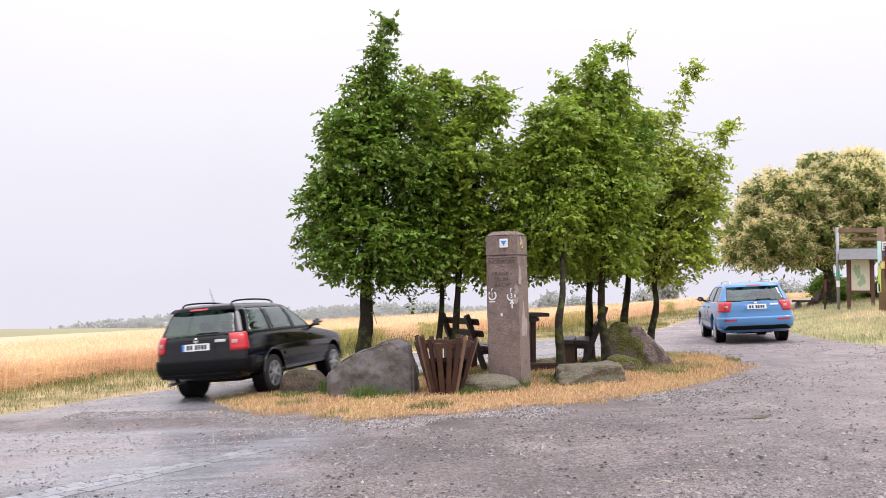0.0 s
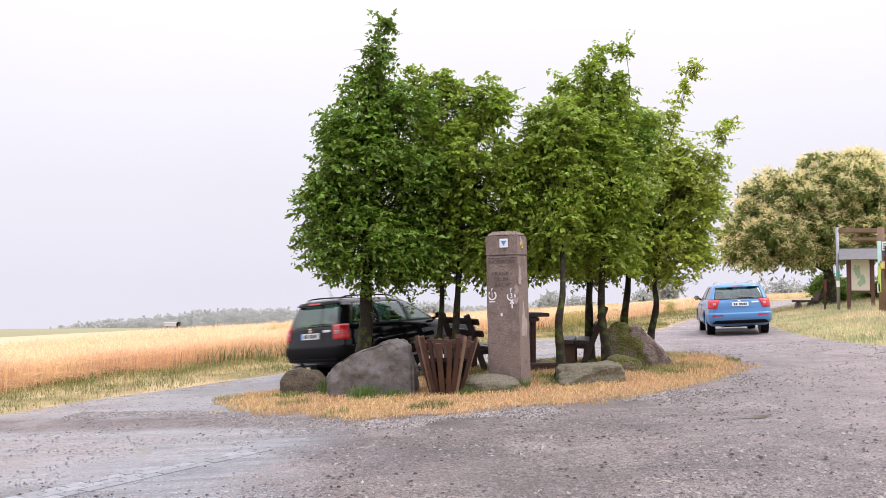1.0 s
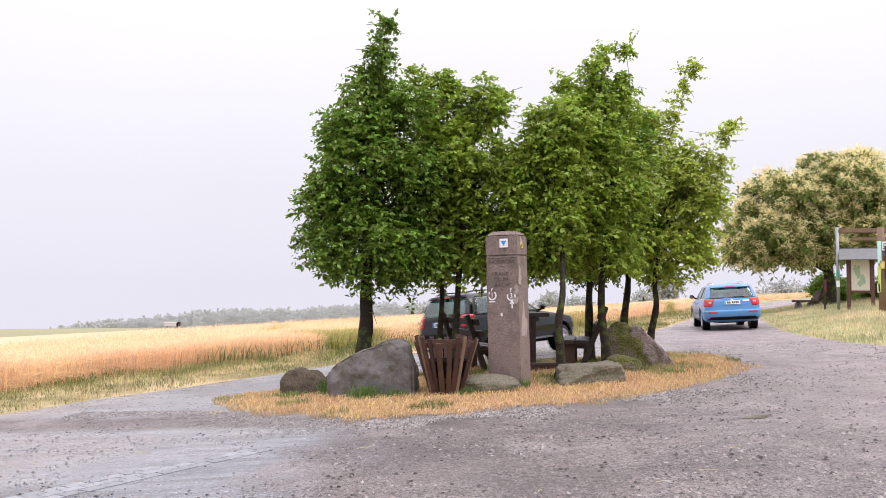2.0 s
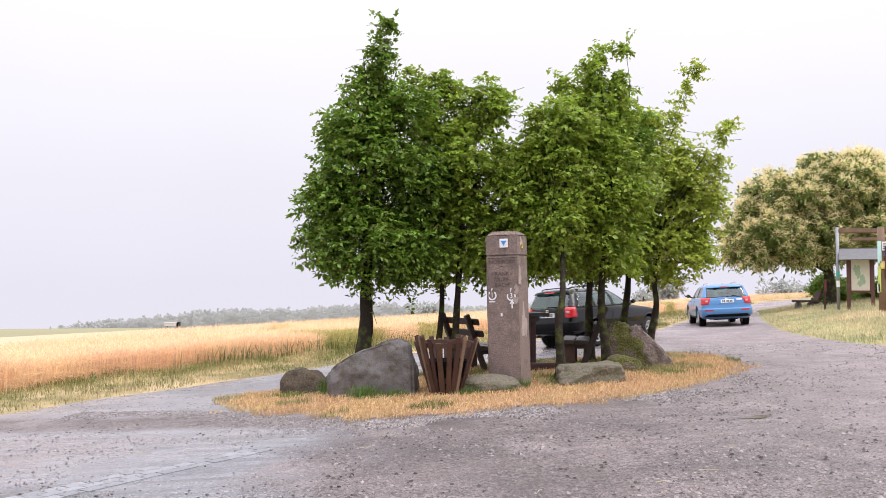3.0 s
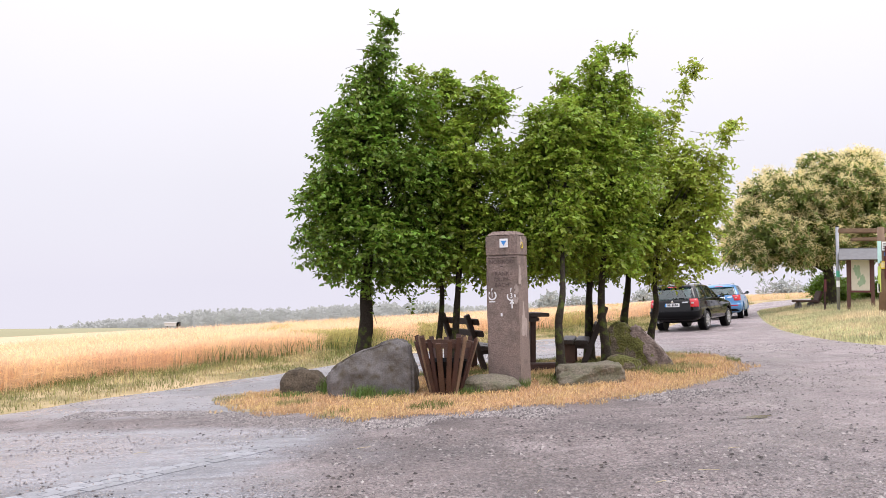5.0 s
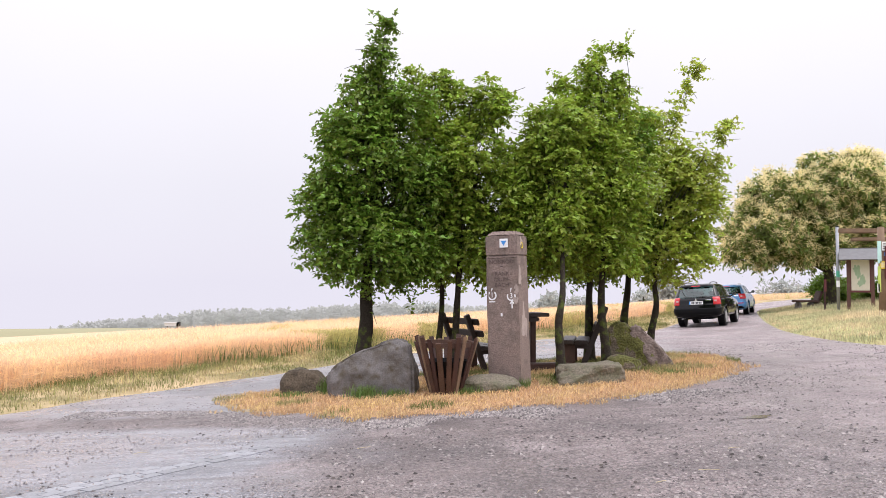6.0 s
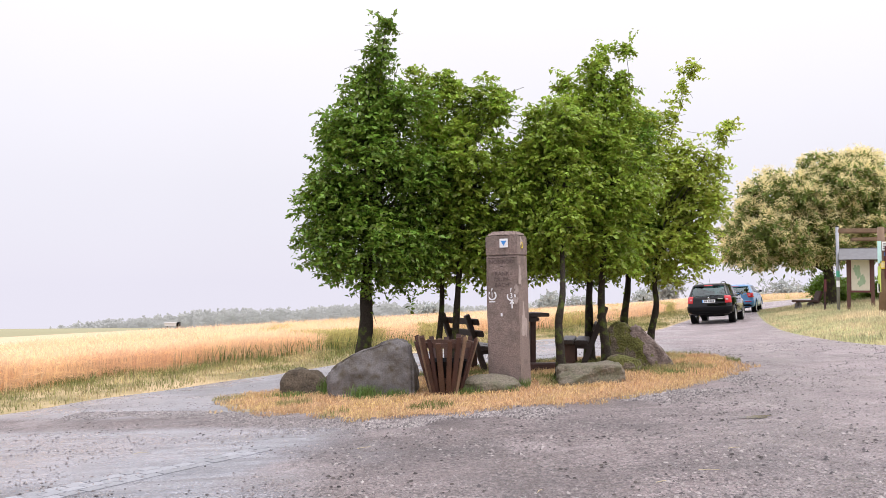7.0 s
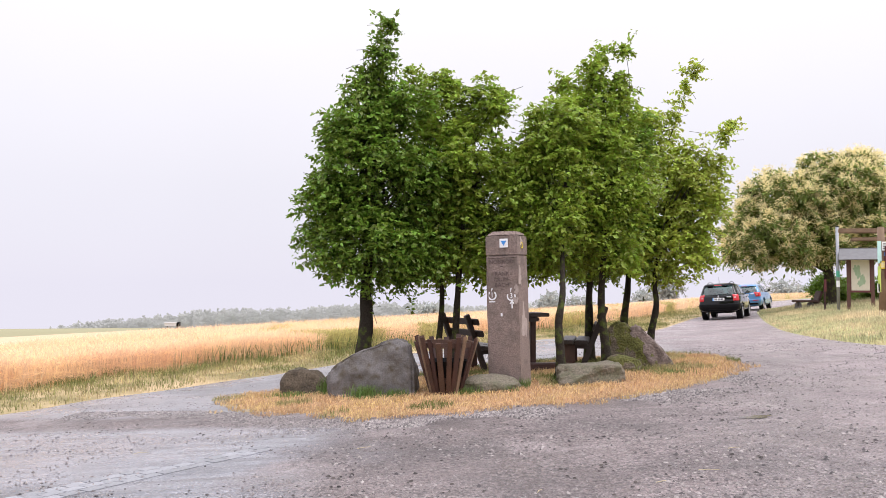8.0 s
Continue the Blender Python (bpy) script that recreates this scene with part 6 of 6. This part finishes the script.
def shrub(name, x, y, z, r, h, leafmat, label, count, leaf, seed, cat="bush"):
    rng = np.random.default_rng(seed)
    root = thing(name, pose(x, y, z), label, cat)
    lobes = [(rng.normal() * r * 0.45, rng.normal() * r * 0.4, h * (0.35 + 0.4 * rng.random()), r * (0.4 + 0.25 * rng.random()), r * 0.5, h * (0.25 + 0.15 * rng.random())) for _ in range(6)]
    vol = sum(4.19 * l[3] * l[4] * l[5] for l in lobes)
    v, n, _ = leaf_cloud(rng, lobes, count / vol, leaf, 9, leaf * 2.6)
    leaf_mesh("crown", v, n, leafmat, root)
    part("trunk", tube([(0, 0, -0.1), (0.05 * r, 0, h * 0.3), (0, 0, h * 0.65)], [0.06 * r, 0.05 * r, 0.03 * r], 8), "bark", root, smooth=True)
    return root


def make_boards():
    # steel pole with a stuck-on label
    x, y = 15.57, 31.5
    z = verge_top(x, y)
    pole = thing("steel_pole", pose(x, y, z - 0.1), "galvanised steel signpost pole with faded stickers", "pole")
    part("shaft", tube([(0, 0, 0), (0, 0, 3.5)], [0.062, 0.062], 14), "steel", pole, smooth=True)
    part("pole_cap", lathe_z([(0.066, 3.49), (0.066, 3.52), (0.02, 3.54)], 14), "plastic", pole)
    part("green_sticker", lathe_z([(0.064, 1.52), (0.066, 1.53), (0.066, 1.75), (0.064, 1.76)], 14), "green_sign", pole, "green sticker")
    part("white_sticker", lathe_z([(0.064, 1.12), (0.066, 1.13), (0.066, 1.36), (0.064, 1.37)], 14), "white", pole, "white sticker")
    # map board under a small roof
    x, y = 16.35, 31.3
    z = verge_top(x, y)
    board = thing("notice_board", pose(x, y, z - 0.1, 0, 0, -27), "roofed wooden notice board with a faded map", "notice board")
    for s in (-1, 1):
        part("post", box(0.13, 0.13, 2.36, pose(s * 0.42, 0, 0), 0.012), "wood_maroon", board)
    part("backing", box(0.74, 0.05, 1.38, pose(0, 0, 0.86), 0.006), "maroon", board)
    mp = part("map_sheet", box(0.64, 0.01, 1.2, pose(0, -0.034, 0.94), 0.002), "paper", board, "faded cream map sheet")
    rnd = random.Random(8)
    for k in range(9):
        bm = bmesh.new()
        bmesh.ops.create_circle(bm, cap_ends=True, segments=14, radius=1)
        for v in bm.verts:
            v.co = Vector((v.co.x * 0.09 * rnd.uniform(0.5, 1.2), 0, v.co.y * 0.17 * rnd.uniform(0.5, 1.2)))
        r = bmesh.ops.extrude_face_region(bm, geom=bm.faces[:])
        bmesh.ops.translate(bm, vec=(0, -0.003, 0), verts=[q for q in r["geom"] if isinstance(q, bmesh.types.BMVert)])
        part("map_patch", bm, "map_green", mp).matrix_basis = pose(rnd.uniform(-0.2, 0.2), -0.041 - 0.0005 * k, rnd.uniform(1.15, 1.85))
    for z0 in (0.86, 2.17):
        part("frame_rail", box(0.9, 0.08, 0.07, pose(0, -0.02, z0), 0.008), "maroon", board)
    for s in (-1, 1):
        part("roof_slope", box(1.5, 0.72, 0.035, pose(0, s * 0.26, 2.35, -s * 40, 0, 0), 0.008), "slate", board, "grey felted roof slope")
    part("ridge", box(1.5, 0.09, 0.04, pose(0, 0, 2.57), 0.01), "slate", board)
    # timber gateway with hanging signs
    x, y = 14.73, 26.8
    z = verge_top(x, y)
    gate = thing("timber_frame", pose(x, y, z - 0.1), "weathered timber post frame with crossbeams and trail signs", "timber frame")
    part("post", tube([(0, 0, 0), (0.01, 0, 1.6), (-0.02, 0, 3.1)], [0.125, 0.115, 0.11], 12), "wood_grey", gate, smooth=True)
    part("post", tube([(3.2, 0.2, 0), (3.2, 0.2, 3.1)], [0.12, 0.11], 12), "wood_grey", gate, smooth=True)
    part("crossbeam", beam((-0.95, 1.0, 3.03), (3.5, -0.1, 2.98), 0.17, 0.17, 0.03), "wood_grey", gate)
    part("crossbeam", beam((-0.62, 0.8, 2.72), (3.5, -0.1, 2.76), 0.13, 0.13, 0.03), "wood_grey", gate)
    for dx, zz, w, h, mt, nm in ((-0.02, 1.72, 0.26, 0.26, "yellow", "yellow_sign"), (-0.15, 2.15, 0.13, 0.75, "cyan_sign", "cyan_board"), (0.02, 2.35, 0.16, 0.30, "white", "white_sign"), (-0.17, 1.25, 0.10, 0.85, "green_pale", "pale_green_board"), (0.06, 2.08, 0.10, 0.12, "blue_mark", "blue_sign"), (-0.2, 0.95, 0.08, 0.3, "white", "white_strip")):
        s = part(nm, box(w, 0.02, h, pose(dx, -0.135, zz - h / 2 + 0.1), 0.004), mt, gate)
        if nm in ("yellow_sign", "white_sign"):
            for k in range(3):
                part("sign_bar", box(w * 0.7, 0.004, h * 0.1, pose(dx, -0.147, zz - h / 2 + 0.1 + h * (0.2 + 0.25 * k)), 0.001), "ink" if nm == "white_sign" else "white", s)
    part("side_post", box(0.10, 0.10, 1.1, pose(0.07, -0.16, 1.35), 0.01), "maroon", gate)
    # a wooden seat beside the tree
    x, y = 17.25, 38.0
    z = verge_top(x, y)
    seat = thing("garden_bench", pose(x, y, z - 0.03, 0, 0, 8), "brown wooden seat with stone feet beside the chestnut", "bench")
    part("seat_slab", box(1.05, 0.45, 0.10, pose(-0.1, 0, 0.36), 0.02), "wood_dark", seat)
    part("backrest", box(0.12, 0.45, 0.62, pose(0.5, 0.05, 0.30, 0, 22, 0), 0.02), "wood_dark", seat)
    for s in (-1, 1):
        part("foot", box(0.22, 0.4, 0.37, pose(-0.1 + 0.32 * s, 0, 0), 0.05, None, 0.8), "boulder", seat)
    # small red marker behind the steel pole
    mk = thing("red_marker_post", pose(15.75, 33.0, verge_top(15.75, 33.0) - 0.05), "small red-brown marker board on a post", "marker")
    part("post", box(0.07, 0.07, 1.1, None, 0.008), "wood_dark", mk)
    part("plate", box(0.10, 0.03, 0.5, pose(0, -0.05, 0.9), 0.004), "maroon", mk)


M["wood_maroon"] = mat("reddish_stained_post", (0.11, 0.05, 0.04), 0.7, vary=0.3, scale=6, bump=0.004)
M["green_pale"] = mat("pale_lime_paint", (0.5, 0.62, 0.15), 0.5, vary=0.08)
# greyed, lightened leaf colour stands in for haze over the far trees
M["leaf_painted_haze"] = mat("far_leaf_painted_haze", (0.47, 0.50, 0.48), 0.9, vary=0.2, scale=0.3, island=0.2, trans=0.2, spec=0.1)


def make_distance():
    rng = np.random.default_rng(51)
    # the wooded ridge across the valley; its pale glowing colour paints in the haze
    lobes = []
    crest_x = [-290, -265, -240, -215, -195, -180, -160, -142, -139, -136, -120, -112, -96, -62, -20, 30, 120, 300]
    crest_z = [-33.0, -28.5, -26.0, -24.0, -22.0, -19.3, -18.8, -18.4, -24.0, -19.2, -18.6, -20.5, -17.6, -15.2, -15.0, -17.0, -20.0, -24.0]
    for i in range(560):
        x = -290 + 590 * i / 559 + rng.normal() * 1.5
        y = 600 + rng.normal() * 10
        top = float(np.interp(x, crest_x, crest_z)) - 2.2 * abs(rng.normal()) + 0.5
        r = 2.6 + 2.2 * rng.random()
        lobes.append((x, y, top - r, r, r, r))
        lobes.append((x + rng.normal() * 3, y - 4, top - 2.2 * r - 2, r * 1.5, r, r * 1.6))
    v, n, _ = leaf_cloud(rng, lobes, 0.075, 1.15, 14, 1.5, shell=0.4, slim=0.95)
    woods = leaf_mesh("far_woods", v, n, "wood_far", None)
    tagged(woods, "wooded ridge beyond the field, its haze painted pale and glowing", "woods", "", "stuff")
    # a pale green hill field at its western end
    vs, fs = [], []
    for j in range(13):
        for i in range(25):
            x, y = -420 + 350 * i / 24, 330 + 200 * j / 12
            z = -0.0545 * y - 0.014 * max(0, x + 175) - 0.00022 * max(0, x + 150) ** 2 + 0.3 * math.sin(x * 0.03) - 14 * (abs(j / 12 - 0.6) * 1.5) ** 3
            vs.append((x, y, z))
    for j in range(12):
        for i in range(24):
            a = j * 25 + i
            fs.append((a, a + 1, a + 26, a + 25))
    whole("far_hill", (vs, fs), "land_far", "distant pale green hillside field", "hill", "structure", smooth=True)
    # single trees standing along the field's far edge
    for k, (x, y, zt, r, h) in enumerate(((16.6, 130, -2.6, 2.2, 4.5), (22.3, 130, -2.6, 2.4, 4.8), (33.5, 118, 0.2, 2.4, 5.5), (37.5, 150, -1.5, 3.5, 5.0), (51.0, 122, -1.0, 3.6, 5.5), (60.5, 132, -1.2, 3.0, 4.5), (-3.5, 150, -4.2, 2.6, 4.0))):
        shrub("far_tree", x, y, zt - h * 0.55, r, h, "leaf_painted_haze", "small tree on the far field edge, haze painted into its leaves", 260, 0.42, 60 + k, "tree")
    shrub("roadside_bush", 20.0, 41.5, verge_top(20.0, 41.5) - 0.1, 1.35, 1.7, "leaf_dark", "dark green bush behind the chestnut trunk", 1500, 0.12, 80)
    shrub("roadside_bush", 22.8, 41.0, verge_top(22.8, 41.0) - 0.1, 1.1, 1.5, "leaf_dark", "dark green bush beside the notice board", 900, 0.12, 81)
    # a raised box hide far out in the wheat
    x, y = -30.4, 90.0
    hide = thing("field_hide", pose(x, y, gz(x, y) - 0.05, 0, 0, 4), "pale raised box hide on legs in the wheat", "hide")
    part("box_wall", box(1.25, 0.9, 0.36, pose(-0.1, 0, 1.15), 0.02), "tin", hide)
    part("box_roof", box(1.45, 1.1, 0.06, pose(-0.1, 0, 1.51), 0.01), "tin", hide)
    part("box_end", box(0.25, 0.85, 0.48, pose(0.68, 0, 1.10), 0.03), "plastic", hide, "dark open end")
    for sx in (-0.6, 0.5):
        for sy in (-0.35, 0.35):
            part("leg", box(0.07, 0.07, 1.16, pose(sx, sy, 0), 0.008), "wood_dark", hide)


make_chestnut()
make_boards()
make_distance()


# ---- what moves ----
# seconds, rear axle x, y, heading in degrees from north, lean to the left in degrees
BLACK_RUN = [(0, -3.56, 13.55, 14.8, 2.0), (0.5, -2.77, 14.15, 27.5, 2.0), (1, -1.75, 15.45, 38.5, 2.0), (1.5, -0.60, 17.0, 40.5, 2.5), (3, 3.51, 21.63, 46.7, 1.5), (3.5, 4.86, 23.14, 45.5, 1.5), (4, 6.13, 24.53, 42.9, 0.5), (4.6, 7.40, 26.02, 37.9, 0), (6, 9.45, 29.10, 28.6, 0), (7, 10.53, 31.12, 26.6, 0), (8, 12.04, 34.42, 26.7, 0)]
BLUE_RUN = [(0, 7.74, 20.17, 11.4, 0), (1, 8.64, 23.54, 13.6, 0), (1.5, 9.01, 24.86, 13.0, 0), (3, 10.11, 28.88, 10.4, 0), (3.5, 10.42, 29.85, 11.0, 0), (4, 10.75, 31.0, 16.5, 0), (6, 14.07, 39.17, 26.3, 0), (7, 15.73, 42.45, 27.2, 0), (8, 17.32, 45.40, 29.8, 0)]


def car_rows(run):
    rows = []
    for t, x, y, head, lean in run:
        a = radians(head)
        hx, hy = math.sin(a), math.cos(a)
        f = Vector((hx, hy, gz(x + 2.5 * hx, y + 2.5 * hy) / 2.5 - gz(x, y) / 2.5)).normalized()
        l = Vector((-hy, hx, gz(x - hy, y + hx) - gz(x, y) - math.tan(radians(lean)))).normalized()
        u = f.cross(l).normalized()
        l = u.cross(f)
        m = Matrix((f, l, u)).transposed().to_4x4()
        m.translation = (x, y, gz(x, y) + 0.012)
        rows.append((t, m))
    return rows


def motions():
    for key, run in (("black_estate_car", BLACK_RUN), ("blue_estate_car", BLUE_RUN)):
        car, wheels, r = CARS[key]
        walk(car, car_rows(run))
        ts = [p[0] for p in run]
        dist = [0.0]
        for a, b in zip(run, run[1:]):
            dist.append(dist[-1] + math.hypot(b[1] - a[1], b[2] - a[2]))
        for w in wheels:
            place = w.matrix_basis.translation.copy()
            rows = []
            for i in range(121):
                t = i / 15
                turn = math.degrees(float(np.interp(t, ts, dist)) / r)
                rows.append((t, pose(place.x, place.y, place.z, 0, turn, 0)))
            walk(w, rows)
    # crowns nod in the wind
    for crown, seed, amp in SWAY:
        rows = []
        for i in range(17):
            t = i * 0.5
            rows.append((t, pose(0, 0, 0, 0.5 * amp * math.sin(1.7 * t + seed), 0.6 * amp * math.sin(2.3 * t + 1.9 * seed), 0.6 * amp * math.sin(1.3 * t + seed * 0.7))))
        walk(crown, rows)


motions()
